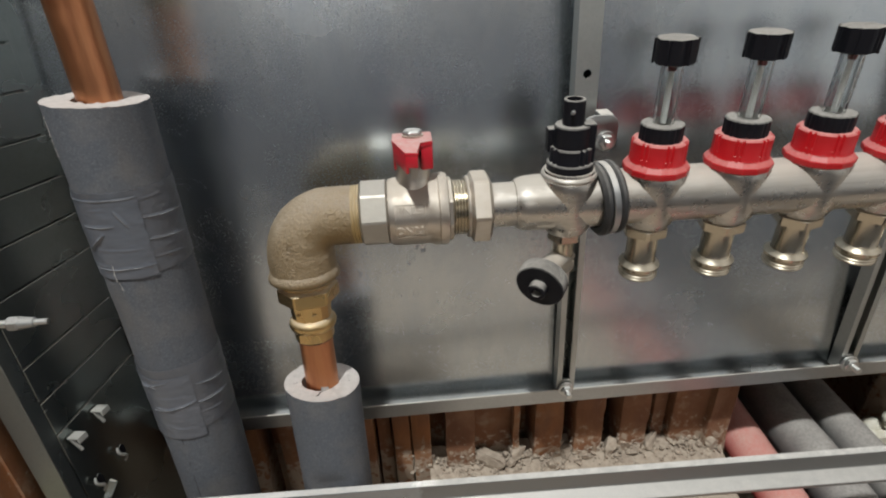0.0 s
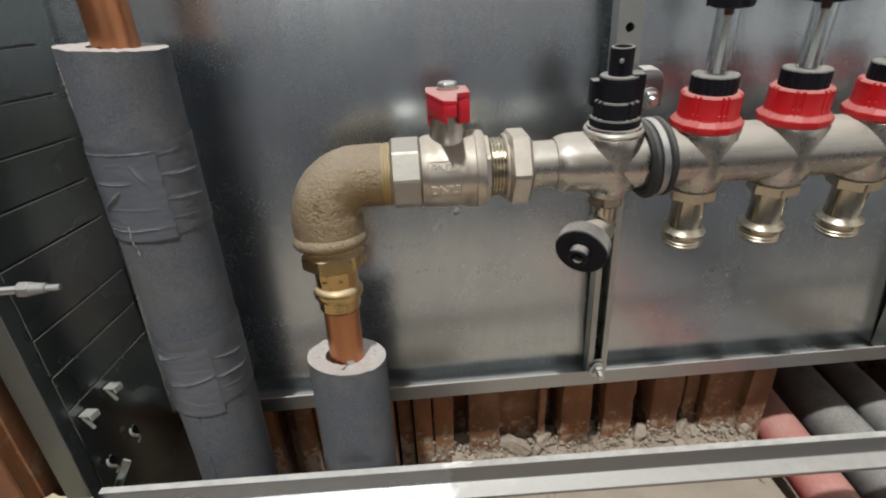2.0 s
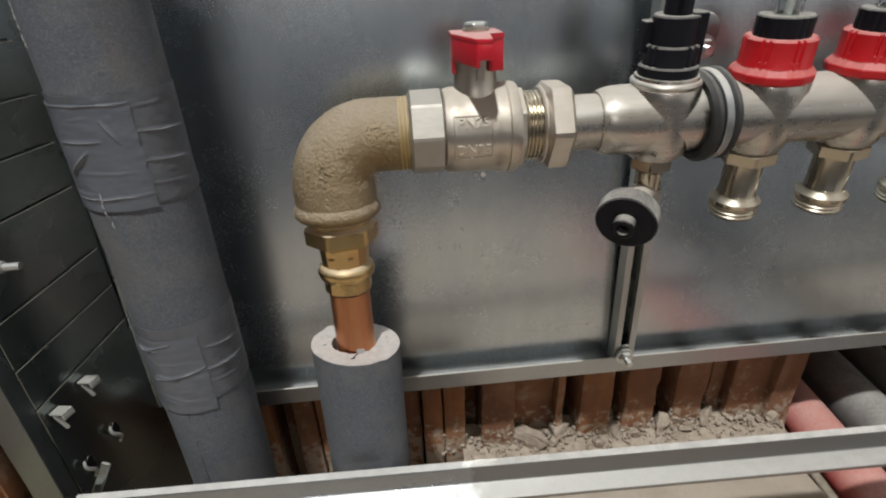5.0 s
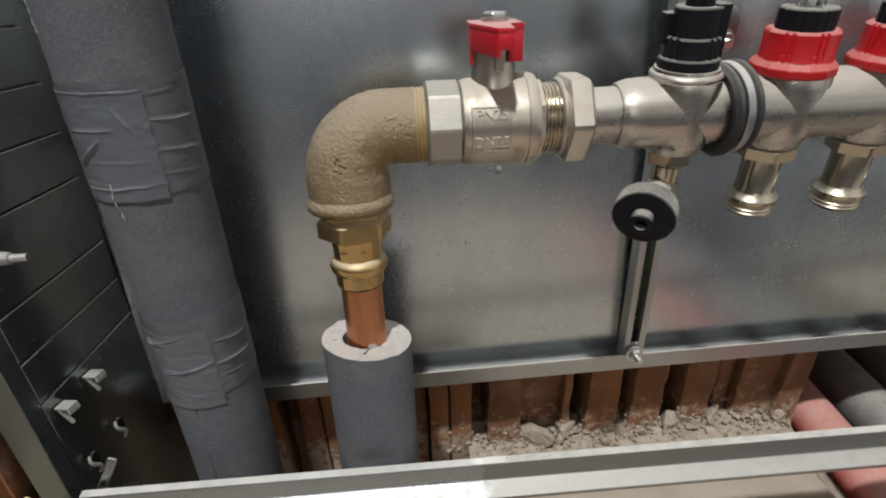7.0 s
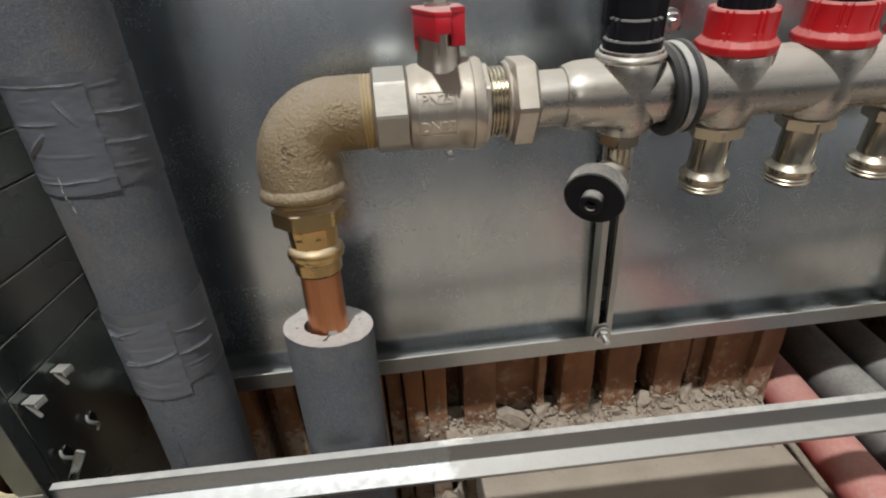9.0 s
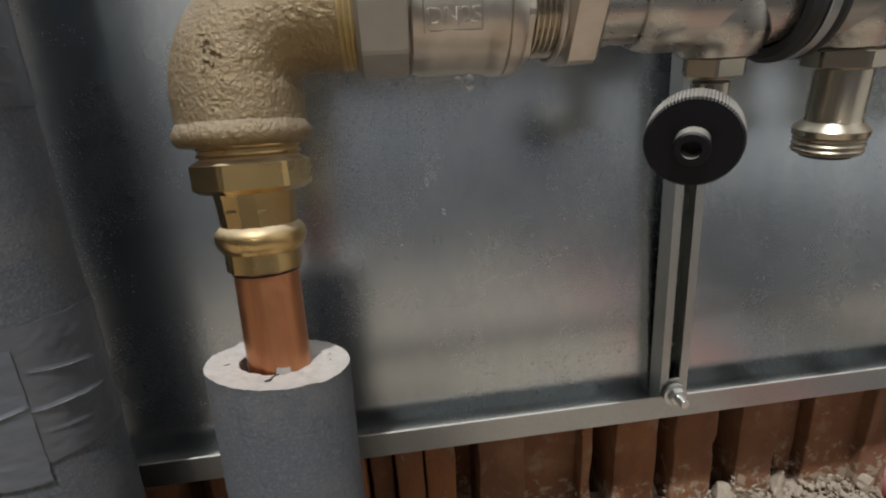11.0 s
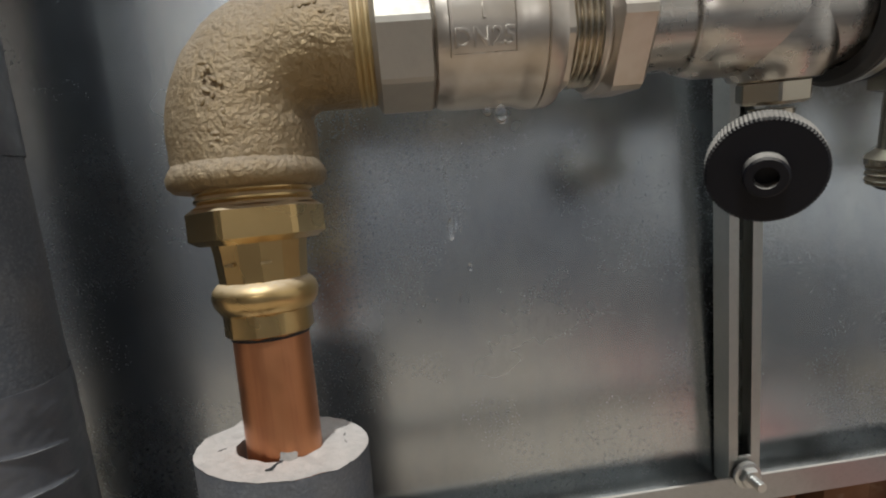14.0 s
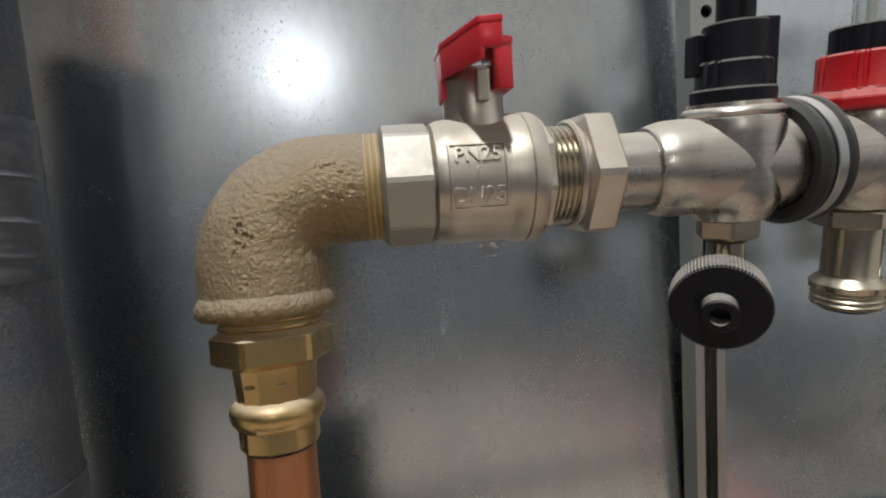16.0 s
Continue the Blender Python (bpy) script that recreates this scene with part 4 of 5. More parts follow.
def elbow_body():
    bend, pts, rad = 0.0215, [], []
    c = Vector((EX + bend, MY, MZ - bend))
    for z in (0.3200, 0.3215, 0.3240, 0.3280):
        pts.append((EX, MY, z))
        rad.append(0.0197)
    for i in range(15):
        a = math.pi - math.pi / 2 * i / 14
        pts.append((c.x + bend * math.cos(a), MY, c.z + bend * math.sin(a)))
        rad.append(0.0198 - 0.0026 * i / 14)
    for x in (-0.0150, -0.0092):
        pts.append((x, MY, MZ))
        rad.append(0.0172)
    bm = sweep(pts, rad, 48)
    bmesh.ops.subdivide_edges(bm, edges=[e for e in bm.edges if e.calc_length() < 0.02], cuts=1, use_grid_fill=True)
    for v in bm.verts:
        n = noise.noise(v.co * 160) * 0.00025 + noise.noise(v.co * 420) * 0.00018
        d = (v.co - Vector((EX + 0.015, MY, MZ - 0.015))).normalized()
        v.co += d * n
    return bm


part("body", elbow_body(), BRONZE, elbow, "", 60)
em = Matrix.Translation((EX, MY, 0))
part("collar", revolve([(0.3156, 0.0175), (0.3160, 0.0198), (0.3175, 0.0211), (0.3196, 0.0213), (0.3214, 0.0205), (0.3232, 0.0194)], em, 56, 0.006), BRONZE, elbow, "thick beaded collar", 50)
random.seed(4)


def cast_mark(place, out, size, spin):
    """One illegible stroke raised on the casting."""
    m = Matrix.Translation(place) @ Vector(out).to_track_quat("Z", "Y").to_matrix().to_4x4() @ pose(0, 0, 0, 0, 0, spin)
    bm = bmesh.new()
    bmesh.ops.create_icosphere(bm, subdivisions=2, radius=1)
    bm.transform(m @ Matrix.Diagonal((size * 1.1, 0.00060, 0.00030, 1)))
    return part("cast_mark", bm, BRONZE, elbow, "", 60)


for i in range(16):
    a = -1.64 + random.uniform(-0.17, 0.17)
    z = 0.3260 + 0.0013 * i
    d = Vector((math.cos(a), math.sin(a), 0))
    cast_mark(Vector((EX, MY, z)) + d * 0.0196, d, random.uniform(0.0006, 0.0013), random.choice((0, 20, 90, 70, -30)))
for x, z, s0, spin in ((-0.0232, 0.3592, 0.0010, 90), (-0.0212, 0.3588, 0.0008, 60), (-0.0195, 0.3593, 0.0011, 10), (-0.0175, 0.3600, 0.0010, 80), (-0.0160, 0.3570, 0.0009, 10), (-0.0170, 0.3500, 0.0011, 80), (-0.0215, 0.3515, 0.0009, 30), (-0.0190, 0.3510, 0.0008, 0)):
    d = Vector((0, -math.sqrt(0.0174**2 - (z - MZ) ** 2), z - MZ)).normalized()
    cast_mark(Vector((x, MY, MZ)) + d * 0.0172, d, s0, spin)
part("pipe_thread", revolve([(-0.0098, 0.0150)] + thread(-0.0096, -0.0044, 0.0173, 0.0015, 0.0005) + [(-0.004, 0.015)], vx, 48, 0.035), PASTE, elbow, "brass thread with sealing paste", 25)

elbow.matrix_world = LEAN
press = thing("press_adapter", "yellow brass press adapter between the elbow and the copper pipe", "fitting")
sm = Matrix.Translation((EX + 0.0006, MY, 0))
part("thread", revolve([(0.3112, 0.0150), (0.3114, 0.0166)] + thread(0.3122, 0.3188, 0.0160, 0.0020, 0.0009) + [(0.320, 0.015)], sm, 48), BRASS, press, "", 25)
part("hexagon", prism(0.3012, 0.3118, 0.0164, sm, start=0.236, chamfer=0.0016), BRASS, press, "", 20)
part("sleeve", revolve([(0.2900, 0.0120), (0.2990, 0.0127), (0.3012, 0.0131), (0.3020, 0.0138), (0.3026, 0.0144)], sm, 14), BRASS, press, "", 20)
for turn in (-118, -72):
    part("stamp", box(-0.0014, 0.0014, -0.0003, 0.0002, -0.0004, 0.0004, 0.0, sm @ pose(0, 0, 0.2958, 0, 0, turn + 90) @ Matrix.Translation((0, -0.0125, 0))), PASTE, press, "dark stamped dash")
part("bead", revolve([(0.2812, 0.0114), (0.2822, 0.0128), (0.2842, 0.0141), (0.2866, 0.0146), (0.2886, 0.0141), (0.2901, 0.0128), (0.2907, 0.0116)], sm, 48), BRASS, press, "rounded bead", 50)
part("end_sleeve", prism(0.2752, 0.2832, 0.0117, sm, sides=10, start=0.25, chamfer=0.0006), BRASS, press, "", 20)
part("seat", revolve([(0.2744, 0.0107), (0.2753, 0.0114)], sm, 32), BLACK, press)
press.matrix_world = LEAN

riser_pipe = part("copper_pipe", revolve([(0.205, 0.0105), (0.2800, 0.0105)], sm, 44), COPPER, None, "", 40)
riser_pipe.matrix_world = LEAN
tagged(riser_pipe, "bare copper pipe rising into the press adapter", "pipe")


# ---- insulated risers ----
def foam_tube(name, label, top, base, R, bore, seed, tilt=(0.0, 0.0), ragged=0.0006, slip=0.0):
    """A foam sleeve with a rough cut top and uneven outside; slip moves the bore off the middle."""
    root = thing(name, label, "insulation")
    t, b = Vector(top), Vector(base)
    segs, rows = 96, 48

    def outside(a, z):
        return R * (1 + 0.012 * noise.noise((math.cos(a) * 1.5 + seed, math.sin(a) * 1.5, z * 25)) + 0.006 * noise.noise((math.cos(a) * 6, math.sin(a) * 6 + seed, z * 120)))

    def brim(a):
        """Height of the cut at its outer edge, with nicks and one standing shred."""
        nick = max(0.0, noise.noise((math.cos(a) * 5, math.sin(a) * 5, seed + 3)) - 0.25)
        shred = math.exp(-((a - 2.35) / 0.06) ** 2)
        return ragged * (noise.noise((math.cos(a) * 2, math.sin(a) * 2, seed)) + 0.7 * noise.noise((math.cos(a) * 9, math.sin(a) * 9, seed)) - 2.2 * nick + 2.2 * shred) - R * (tilt[0] * math.cos(a) + tilt[1] * math.sin(a))

    bm = bmesh.new()
    grid = []
    for i in range(rows + 1):
        c = t.lerp(b, (i / rows) ** 1.5)
        ring = []
        for s in range(segs):
            a = 2 * math.pi * s / segs
            k = outside(a, c.z)
            v = c + Vector((k * math.cos(a), k * math.sin(a), brim(a) * max(0.0, 1 - i / 6)))
            v.y = max(v.y, 0.2642 - 0.3 * max(0.0, v.z - 0.174))  # pressed against the front rail
            ring.append(bm.verts.new(v))
        grid.append(ring)
    for a, b2 in zip(grid, grid[1:]):
        for s in range(segs):
            j = (s + 1) % segs
            bm.faces.new((a[s], a[j], b2[j], b2[s]))
    part("sleeve", bm, FOAM, root, "dark grey pipe foam", 60)
    bm = bmesh.new()
    rings = []
    for f in (1.0, 0.97, 0.8, 0.6, 0.4, 0.2, 0.0, -1.0):
        ring = []
        for s in range(segs):
            a = 2 * math.pi * s / segs
            r = bore + (outside(a, t.z) - bore) * max(f, 0.0)
            x, y = r * math.cos(a) - slip * (1 - max(f, 0.0)), r * math.sin(a)
            flat = -tilt[0] * x - tilt[1] * y
            rough = 0.0007 * noise.noise((x * 320, y * 320, seed)) - 0.0016 * max(0.0, noise.noise((x * 170, y * 170, seed + 9)) - 0.35)
            z = 0.0002 + (brim(a) if f == 1.0 else 0.6 * brim(a) + 0.4 * flat if f == 0.97 else flat + rough if f >= 0.0 else flat - 0.02)
            ring.append(bm.verts.new(t + Vector((x, y, z))))
        rings.append(ring)
    for p, q in zip(rings, rings[1:]):
        for s in range(segs):
            j = (s + 1) % segs
            bm.faces.new((p[s], p[j], q[j], q[s]))
    part("cut_end", bm, FOAM_CUT, root, "pale dusty cut end", 60)
    return root


riser = foam_tube("pipe_insulation", "grey foam pipe insulation on the supply riser, dusty cut top", (-0.0420, 0.2880, 0.2420), (-0.0437, 0.2690, PIT), 0.0238, 0.0119, 1.0, (0.1265, 0.150), 0.0005, 0.0012)


def on_cut(x, y):
    """A point on the riser's slanting cut, from its middle."""
    return Vector((-0.0420 + x, 0.2880 + y, 0.2423 - 0.1265 * x - 0.150 * y))


# torn flap and split at the front of the cut
part("torn_flap", extrude_outline([(-0.0030, -0.002), (0.0026, -0.001), (0.0030, 0.0016), (0.0004, 0.0026), (-0.0012, 0.0040), (-0.0016, 0.0012)], 0.0009, Matrix.Translation(on_cut(0.0030, -0.0115)) @ pose(0, 0, 0, -40, 6, 22)), FOAM, riser, "small torn blue-grey flap")
part("split", sweep([on_cut(0.0018, -0.0125), on_cut(0.0006, -0.0145), on_cut(0.0, -0.0165), on_cut(-0.0014, -0.0172)], [0.0006, 0.0005, 0.00045, 0.0002], 6), SEAM, riser, "dark split in the foam", 60)
for x, y, turn in ((-0.0164, -0.0035, 25), (0.0164, 0.0060, 70), (0.0174, 0.0005, 110)):
    d = Vector((math.cos(math.radians(turn)), math.sin(math.radians(turn)), 0)) * 0.0013
    c = on_cut(x, y)
    part("nick", sweep([c - d, c, c + d], [0.00005, 0.00016, 0.00005], 6), SEAM, riser, "", 60)

LX, LY = -0.1362, 0.308
left = foam_tube("pipe_insulation", "grey foam pipe insulation wrapped with grey tape, dusty cut top", (LX + 0.0005, LY, 0.4254), (LX - 0.0019, LY - 0.0024, PIT), 0.0249, 0.0118, 5.0, (0.084, 0.0))


def round_left(a, z, r):
    """A point at angle a, height z and radius r round the leaning riser."""
    f = (0.4275 - z) / 0.4875
    return Vector((LX + 0.0005 - 0.0024 * f + r * math.cos(a), LY - 0.0024 * f + r * math.sin(a), z))


def tape(z0, z1, a0, a1, r, creases, material, name, label, seed, fall=0.0):
    """Tape laid round the foam: creases (a, z, a, z, height) stand up as ridges, the ends are ragged, fall lowers the far end."""
    bm = bmesh.new()
    cols, rows = int((a1 - a0) * 42), int((z1 - z0) / 0.00055)
    shells = []
    for lift in (0.0, -0.00025):
        grid = []
        for i in range(rows + 1):
            v = i / rows
            row = []
            for s in range(cols + 1):
                u = s / cols
                a = a0 + (a1 - a0) * u
                z = z0 + (z1 - z0) * v
                k = r + lift + 0.00022 * noise.noise((a * 2.2, z * 160, seed)) + 0.00012 * noise.noise((a * 7, z * 420, seed))
                for ca, cz, da, dz, h in creases:
                    px, pz, qx, qz = (a - ca) * r, z - cz, (da - ca) * r, dz - cz
                    w = max(0.0, min(1.0, (px * qx + pz * qz) / (qx * qx + qz * qz)))
                    away = math.hypot(px - w * qx, pz - w * qz + 0.0005 * noise.noise((a * 3, cz * 90, 2)))
                    if away < 0.002:
                        k += h * math.exp(-(away / 0.00055) ** 2) * (1 - 0.5 * (2 * w - 1) ** 2)
                if s == cols:
                    a += 0.025 * noise.noise((v * 9, seed, 4))
                edge = 0.0006 * noise.noise((a * 2, seed, 1 if v < 0.5 else 8)) * abs(2 * v - 1)
                row.append(bm.verts.new(round_left(a, z + edge - fall * u, k)))
            grid.append(row)
        for p, q in zip(grid, grid[1:]):
            for s in range(cols):
                bm.faces.new((p[s], p[s + 1], q[s + 1], q[s]) if lift == 0 else (q[s], q[s + 1], p[s + 1], p[s]))
        shells.append(grid)
    o, n = shells
    rim = lambda g: g[0] + [row[-1] for row in g[1:]] + g[-1][-2::-1] + [row[0] for row in g[-2:0:-1]]
    ro, rn = rim(o), rim(n)
    for i in range(len(ro)):
        j = (i + 1) % len(ro)
        bm.faces.new((ro[j], ro[i], rn[i], rn[j]))
    laid = part(name, bm, material, left, label, 50)
    # pale cords paint the highlight and whitening along the higher creases
    for ca, cz, da, dz, h in creases:
        if h >= 0.0005:
            pts, width = [], []
            for i in range(21):
                w = i / 20
                a, z = ca + (da - ca) * w, cz + (dz - cz) * w
                z -= 0.0005 * noise.noise((a * 3, cz * 90, 2)) + fall * (a - a0) / (a1 - a0)
                pts.append(round_left(a, z, r + 0.00012 * noise.noise((a * 5, z * 300, 1)) + h * (1 - 0.5 * (2 * w - 1) ** 2)))
                width.append(0.00005 + 0.00012 * max(0.0, 0.6 + noise.noise((a * 6, cz * 300, seed))) * math.sin(math.pi * w))
            part("crease", sweep(pts, width, 5), STRESS_GLINT, laid, "pale stretched crease with its highlight painted on", 60)
    return laid


WRAP, LAYER = "grey insulating tape with creases", "top layer of grey tape with a ragged end"
tape(0.3325, 0.3822, -3.6, 1.6, 0.0254, [(-0.95, 0.3657, 0.1, 0.3636, 0.0006), (-0.95, 0.3526, 0.0, 0.3498, 0.0005), (-0.95, 0.3417, -0.1, 0.3395, 0.0004), (-0.9, 0.3760, -0.4, 0.3765, 0.0003)],
     TAPE, "tape", WRAP, 3, 0.001)
tape(0.3318, 0.3792, -3.5, -0.94, 0.0259, [(-1.42, 0.3719, -1.22, 0.3625, 0.0009), (-2.30, 0.3487, -1.78, 0.3592, 0.0014), (-2.5, 0.3787, -0.96, 0.3786, 0.0005), (-2.30, 0.3629, -1.51, 0.3636, 0.0005), (-2.1, 0.3500, -1.14, 0.3490, 0.0004),
      (-2.4, 0.3379, -0.95, 0.3383, 0.0005), (-2.4, 0.3400, -1.7, 0.3397, 0.0004), (-2.0, 0.3725, -1.6, 0.3735, 0.0003)], TAPE_TOP, "tape_layer", LAYER, 7, 0.001)
tape(0.2155, 0.2662, -3.6, 1.6, 0.0254, [(-0.93, 0.2500, -0.1, 0.2455, 0.0006), (-1.0, 0.2362, -0.05, 0.2340, 0.0009), (-0.9, 0.2268, -0.3, 0.2250, 0.0004)], TAPE, "tape", WRAP, 11, 0.002)
tape(0.2098, 0.2600, -3.5, -1.02, 0.0259, [(-2.42, 0.2510, -1.55, 0.2580, 0.0007), (-2.35, 0.2550, -1.9, 0.2525, 0.0008), (-2.2, 0.2330, -1.05, 0.2392, 0.0009), (-2.1, 0.2365, -1.5, 0.2357, 0.0005),
      (-2.1, 0.2215, -1.4, 0.2180, 0.0004), (-1.9, 0.2440, -1.3, 0.2445, 0.0003)], TAPE_TOP, "tape_layer", LAYER, 15, 0.002)
part("seam", sweep([round_left(-1.68 - 0.003 * i + 0.02 * noise.noise((i * 0.6, 2, 5)), 0.2085 - 0.0028 * i, 0.02475) for i in range(40)], [0.00035 + 0.0002 * noise.noise((i * 0.4, 0, 0)) for i in range(40)], 6),
     SEAM, left, "dark seam of the slit foam", 60)


def scuff(z0, z1, a, parent, seed):
    """A broken pale scratch down the foam."""
    bm = bmesh.new()
    rnd = random.Random(seed)
    z = z1
    while z > z0:
        step = rnd.uniform(0.0012, 0.0035)
        aa = a + rnd.uniform(-0.02, 0.02)
        r = 0.0249 if z > 0.384 or z < 0.329 else 0.0261
        add_sweep(bm, [round_left(aa, z, r), round_left(aa, z - step * 0.5, r + 0.00015), round_left(aa + 0.01, z - step * 0.9, r)], [0.00015, 0.0003, 0.00015], 6)
        z -= step * rnd.uniform(0.9, 1.5)
    return part("scuff", bm, SCUFF, parent, "pale scratch", 60)


scuff(0.401, 0.421, -2.42, left, 1)
scuff(0.322, 0.340, -1.84, left, 2)
lm = Matrix.Translation((LX + 0.0025, LY, 0))
tagged(part("copper_pipe", revolve([(0.06, 0.0108), (0.50, 0.0108)], lm, 44), COPPER, None, "", 40), "bare copper pipe rising out of the taped insulation", "pipe")
topfit = thing("press_adapter", "brass press adapter on top of the copper riser", "fitting")
part("end_sleeve", prism(0.4745, 0.4830, 0.0132, lm, sides=10, start=0.2, chamfer=0.0006), BRASS, topfit, "", 20)
part("bead", revolve([(0.4820, 0.0128), (0.4840, 0.0155), (0.4865, 0.0162), (0.4890, 0.0155), (0.4905, 0.0130)], lm, 44), BRASS, topfit, "", 50)
part("sleeve", revolve([(0.4900, 0.0132), (0.5100, 0.0132)], lm, 40), BRASS, topfit, "", 40)


# ---- pipes on the floor ----
def floor_pipe(name, label, material, x0, x1, R, z, seed):
    bm = bmesh.new()
    pts = [(x0 + (x1 - x0) * i / 30, 0.66 - 0.86 * i / 30, z + 0.002 * noise.noise((i * 0.4, seed, 0))) for i in range(31)]
    bm = sweep(pts, R, 40)
    for v in bm.verts:
        v.co += Vector((0, 0, 0.0005 * noise.noise(v.co * 70)))
    return tagged(part(name, bm, material, None, "", 60), label, "pipe")


floor_pipe("floor_pipe", "dusty red sleeved heating pipe lying on the floor", REDPIPE, 0.3716, 0.2985, 0.0202, 0.041, 1)
floor_pipe("insulated_pipe", "grey foam-insulated pipe lying on the floor", FOAM_DUSTY, 0.4266, 0.349, 0.0238, 0.044, 2)
floor_pipe("insulated_pipe", "grey foam-insulated pipe lying on the floor", FOAM_DUSTY, 0.4700, 0.390, 0.0196, 0.053, 3)

# ---- floor in front of the bricks ----
slab = box(0.047, 0.304, -0.348, 0.350, PIT, 0.045, 0.002)
bmesh.ops.subdivide_edges(slab, edges=slab.edges[:], cuts=6, use_grid_fill=True)
for v in slab.verts:
    v.co += Vector((noise.noise(v.co * 35), noise.noise(v.co * 35 + Vector((9, 0, 0))), 0.3 * noise.noise(v.co * 20))) * 0.0022
tagged(part("screed_slab", slab, SCREED, None, "", 50), "pale dusty screed slab with a crumbled edge", "slab")

random.seed(11)
for i, (x, y, z, s, f) in enumerate(((0.083, 0.369, 0.062, 0.0135, 0.62), (0.110, 0.372, 0.062, 0.0095, 0.6), (0.1035, 0.366, 0.058, 0.0055, 0.8), (0.063, 0.372, 0.052, 0.007, 0.7),
                                  (0.158, 0.372, 0.060, 0.0075, 0.8), (0.176, 0.366, 0.056, 0.0055, 0.8), (0.201, 0.371, 0.062, 0.008, 1.0), (0.224, 0.367, 0.055, 0.006, 0.7),
                                  (0.243, 0.372, 0.062, 0.008, 1.1), (0.304, 0.366, 0.058, 0.007, 1.0), (0.034, 0.372, 0.050, 0.0095, 0.8), (0.142, 0.362, 0.053, 0.007, 0.8))):
    ob = part("mortar_lump", lump(s, i + 1, f, 3), MORTAR, None, "", 25)
    ob.matrix_world = pose(x, y, z, random.uniform(-12, 12), random.uniform(-12, 12), random.uniform(0, 360))
    tagged(ob, "broken lump of pale mortar against the bricks", "mortar", "mortar lumps along the bricks")

crumbs = bmesh.new()
for i in range(620):
    x = random.uniform(0.03, 0.312)
    s = random.choice((0.0007, 0.0010, 0.0014, 0.0020, 0.0030))
    y = 0.376 - abs(random.gauss(0, 0.012))
    z = 0.046 + (y - 0.345) * 0.45 + random.uniform(-0.001, 0.002)
    bm = lump(s, i * 0.37, 0.7, 1)
    mm = pose(x, y, z, random.uniform(0, 90), random.uniform(0, 90), 0)
    vs = [crumbs.verts.new(mm @ v.co) for v in bm.verts]
    bm.verts.index_update()
    for f in bm.faces:
        crumbs.faces.new([vs[v.index] for v in f.verts])
    bm.free()
def stick(bm, mm):
    vs = [crumbs.verts.new(mm @ v.co) for v in bm.verts]
    bm.verts.index_update()
    for f in bm.faces:
        crumbs.faces.new([vs[v.index] for v in f.verts])
    bm.free()


for x0, x1, y0 in RIBS[9:]:
    for i in range(34):
        side_x = random.choice((x0, x1, random.uniform(x0, x1)))
        z = 0.050 + abs(random.gauss(0, 0.012))
        stick(lump(random.choice((0.0008, 0.0012, 0.0018, 0.0026)), i * 0.51 + x0, 0.8, 1), pose(side_x + random.gauss(0, 0.001), y0 + random.uniform(0, 0.006) * (side_x in (x0, x1)), z, 0, 0, random.uniform(0, 90)))
tagged(part("mortar_crumbs", crumbs, MORTAR), "loose crumbs of mortar on the floor", "rubble", kind="stuff")
heap = bmesh.new()
bmesh.ops.create_grid(heap, x_segments=90, y_segments=16, size=0.5)
for v in heap.verts:
    u, w = v.co.x + 0.5, v.co.y + 0.5
    x, y = 0.024 + u * 0.290, 0.336 + w * 0.054
    v.co = Vector((x, y, 0.0445 + 0.016 * w**1.2 + 0.005 * noise.noise((x * 60, y * 60, 0)) + 0.002 * noise.noise((x * 240, y * 240, 3))))
tagged(part("mortar_heap", heap, MORTAR, None, "", 60), "heaped mortar dust at the foot of the bricks", "rubble", kind="stuff")

# ---- cream foam squeezed out beside the flange ----
blob = part("mounting_foam", lump(0.017, 3.3, 1.6, 3), FOAMGUN, None, "", 60)
blob.matrix_world = pose(-0.2435, 0.262, 0.150, 0, 10, 30)
tagged(blob, "cream blob of hardened mounting foam beside the cabinet flange", "foam")


# ---- water ----
def drop(name, label, place, width, height, hang):
    """A bead of water: hanging from the valve, or lying on the sheet."""
    bm = bmesh.new()
    bmesh.ops.create_icosphere(bm, subdivisions=3, radius=1)
    for v in bm.verts:
        x, y, z = v.co
        if hang:
            w = width * (1 - 0.25 * max(z, 0))
            v.co = Vector((x * w, y * w, z * height))
        else:
            w = width * (1 - 0.35 * max(z, 0))
            v.co = Vector((x * w * 1.25, (y - 0.6) * width * 0.45 if y < 0.6 else 0.0, z * height * 1.15))
    ob = part(name, bm, WATER, None, "", 60)
    ob.location = place
    ob.visible_shadow = False
    return tagged(ob, label, "water", "water drops of the leak")


drop("water_drop", "clear drop of water hanging under the ball valve", (0.0301, 0.2945, 0.3310), 0.0019, 0.0028, True)
drop("water_drop", "clear drop of water hanging under the ball valve", (0.0262, 0.2945, 0.3320), 0.0012, 0.0014, True)
for dx, dz, w, h in ((0.0200, 0.2900, 0.0012, 0.0042), (0.0222, 0.2935, 0.0006, 0.0045), (0.0242, 0.2925, 0.0006, 0.0040), (0.0270, 0.2730, 0.0009, 0.0016),
                     (0.0195, 0.3130, 0.0005, 0.0030), (0.0192, 0.3230, 0.0005, 0.0038), (0.0195, 0.3040, 0.0004, 0.0030), (0.0055, 0.2590, 0.0008, 0.0008),
                     (0.0115, 0.2600, 0.0007, 0.0009), (0.0030, 0.2520, 0.0007, 0.0007), (0.0215, 0.2600, 0.0005, 0.0020), (0.0250, 0.2600, 0.0004, 0.0022)):
    drop("water_drop", "small run of water on the galvanised sheet", (dx, sheet_y(dz) - 0.0002, dz), w, h, False)
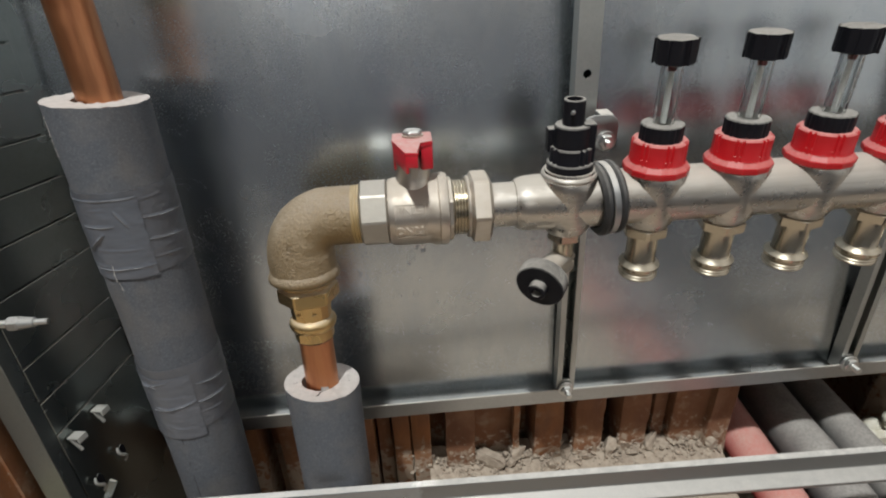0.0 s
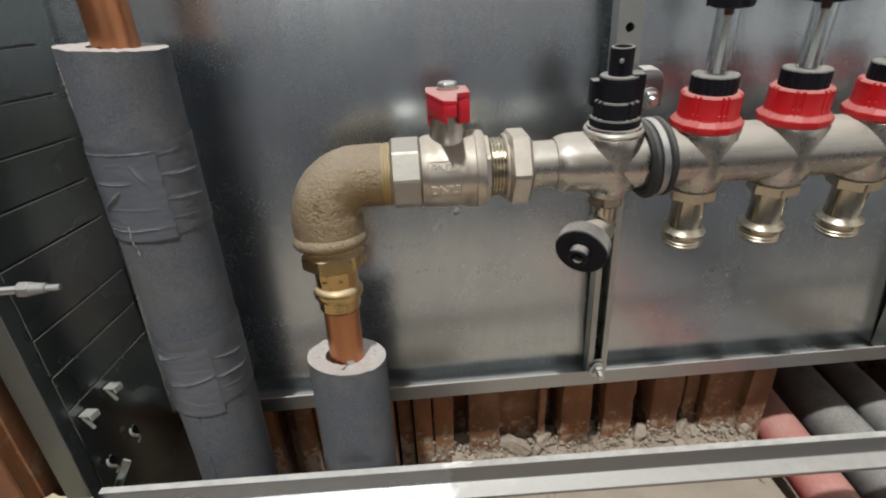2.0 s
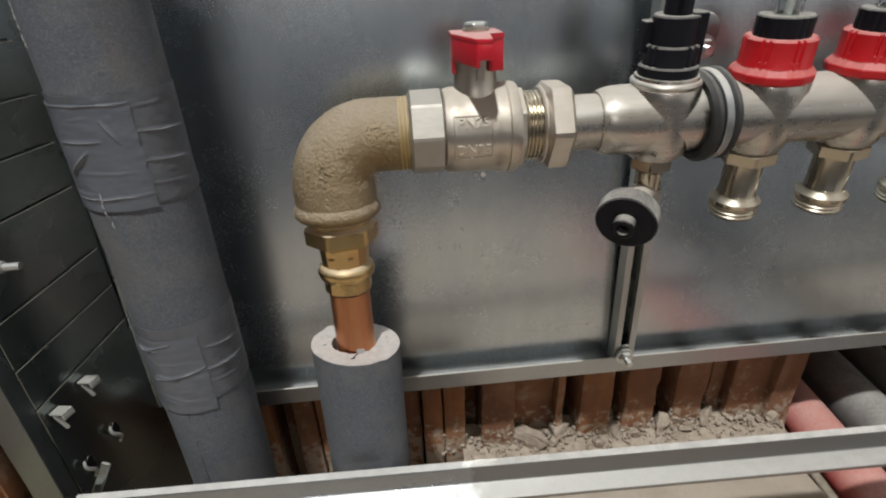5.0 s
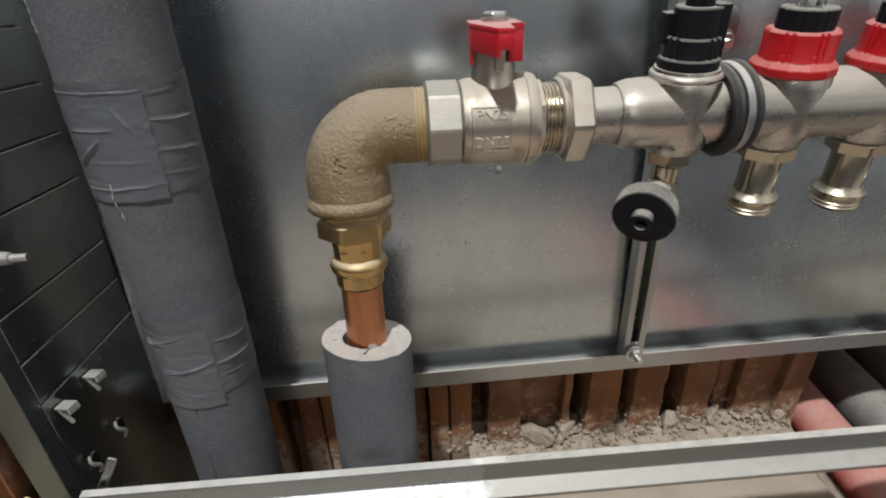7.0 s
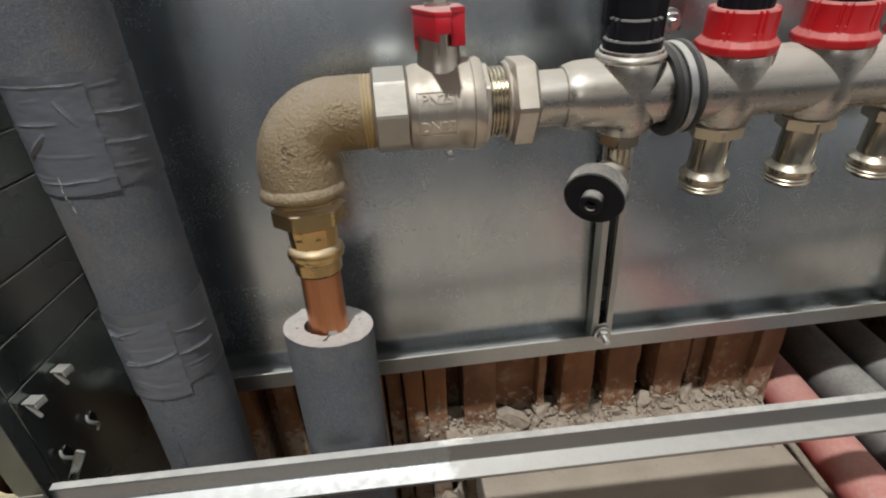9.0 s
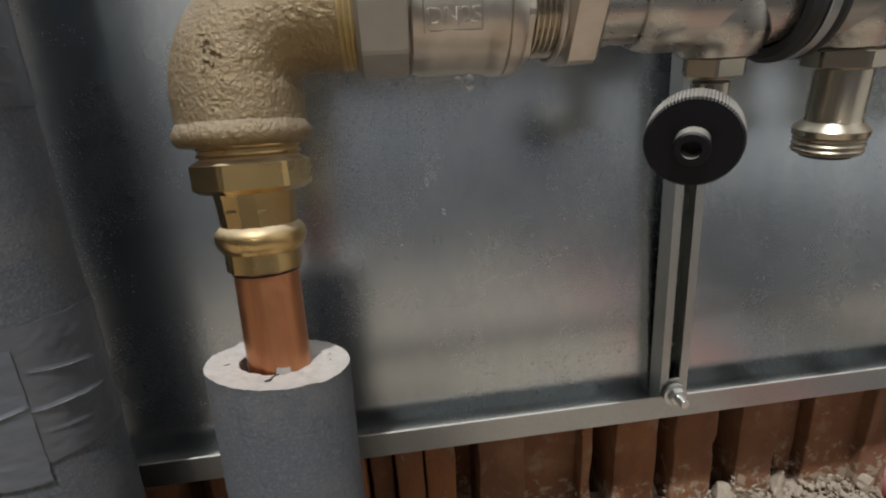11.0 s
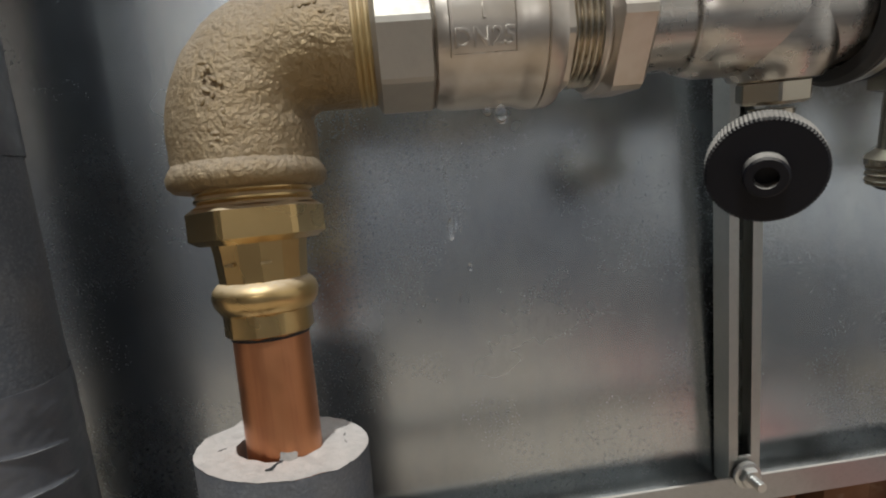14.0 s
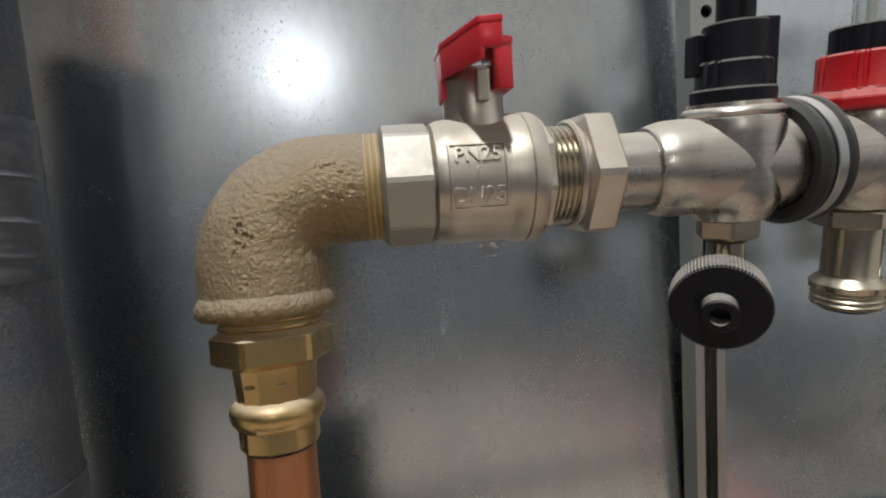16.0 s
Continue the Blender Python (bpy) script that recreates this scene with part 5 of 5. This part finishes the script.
mist = bmesh.new()
rnd = random.Random(21)
for i in range(60):
    x, z = rnd.gauss(0.010, 0.009), rnd.uniform(0.250, 0.312)
    r = rnd.choice((0.00016, 0.0002, 0.00026))
    bead = bmesh.new()
    bmesh.ops.create_icosphere(bead, subdivisions=1, radius=1)
    vs = [mist.verts.new((x + v.co.x * r, sheet_y(z) - 0.0001 + min(v.co.y, 0.2) * r * 0.7, z + v.co.z * r * 1.3)) for v in bead.verts]
    bead.verts.index_update()
    for f in bead.faces:
        mist.faces.new([vs[v.index] for v in f.verts])
    bead.free()
mist_ob = part("water_spray", mist, WATER, None, "", 60)
mist_ob.visible_shadow = False
tagged(mist_ob, "fine beads of sprayed water on the galvanised sheet", "water", kind="stuff")
puddle = bmesh.new()
bmesh.ops.create_icosphere(puddle, subdivisions=3, radius=1)
for v in puddle.verts:
    k = 1 + 0.3 * noise.noise(v.co * 2)
    v.co = Vector((v.co.x * 0.0095 * k, v.co.y * 0.0022, v.co.z * 0.0006))
pd = part("water_puddle", puddle, WATER, None, "", 60)
pd.location = (0.022, 0.2592, 0.1704)
pd.visible_shadow = False
tagged(pd, "small puddle of leaked water on the front rail", "water")

# ---- chips on the slab, foam and brick between the floor pipes ----
for place, size, mat, label, name in (((0.2943, 0.3203, 0.0462), 0.0036, TERRA, "small terracotta chip lying on the screed", "brick_chip"),
                                      ((0.1062, 0.3264, 0.0465), 0.0046, MORTAR, "flat mortar chip lying on the screed", "mortar_chip"),
                                      ((0.1500, 0.2450, 0.0460), 0.0018, MORTAR, "tiny mortar chip lying on the screed", "mortar_chip"),
                                      ((0.2200, 0.3320, 0.0460), 0.0020, MORTAR, "tiny mortar chip lying on the screed", "mortar_chip")):
    chip = part(name, lump(size, size * 4000, 0.35, 2), mat, None, "", 25)
    chip.matrix_world = pose(*place, 0, 0, 40 + size * 9000)
    tagged(chip, label, "chip", "chips on the screed")

# broken brick behind the floor pipes and the cream foam squeezed out before it
shard = box(-0.030, 0.030, -0.012, 0.012, -0.055, 0.055, 0.002)
bmesh.ops.subdivide_edges(shard, edges=shard.edges[:], cuts=6, use_grid_fill=True)
for v in shard.verts:
    v.co += Vector((noise.noise(v.co * 45), noise.noise(v.co * 45 + Vector((5, 0, 0))), noise.noise(v.co * 45 + Vector((0, 8, 0))))) * 0.006
shard_ob = part("broken_brick", shard, TERRA, None, "", 35)
shard_ob.matrix_world = pose(0.530, 0.400, 0.075, 0, 8, 10)
tagged(shard_ob, "broken piece of terracotta brick standing behind the floor pipes", "brick")
cream = bmesh.new()
rnd = random.Random(8)
for i in range(9):
    c = Vector((0.487 + 0.006 * i + rnd.uniform(-0.003, 0.003), 0.372 + rnd.uniform(-0.006, 0.008), 0.050 + rnd.uniform(-0.008, 0.014)))
    ball = bmesh.new()
    bmesh.ops.create_icosphere(ball, subdivisions=3, radius=rnd.uniform(0.006, 0.0095))
    vs = [cream.verts.new(c + v.co * (1 + 0.18 * noise.noise(v.co * 220 + c * 50))) for v in ball.verts]
    ball.verts.index_update()
    for f in ball.faces:
        cream.faces.new([vs[v.index] for v in f.verts])
    ball.free()
add_box(cream, 0.478, 0.545, 0.362, 0.382, PIT, 0.045)
tagged(part("mounting_foam", cream, WHITEFOAM, None, "", 60), "lumpy white mounting foam beside the insulated floor pipe", "foam")

# lump of old mortar standing in the pit between the riser and the slab
block = part("mortar_block", lump(0.020, 7.7, 2.3, 3), MORTAR, None, "", 30)
block.matrix_world = pose(0.011, 0.326, -0.006, 4, -3, 20)
tagged(block, "grey block of old mortar standing in the pit below the rail", "mortar")
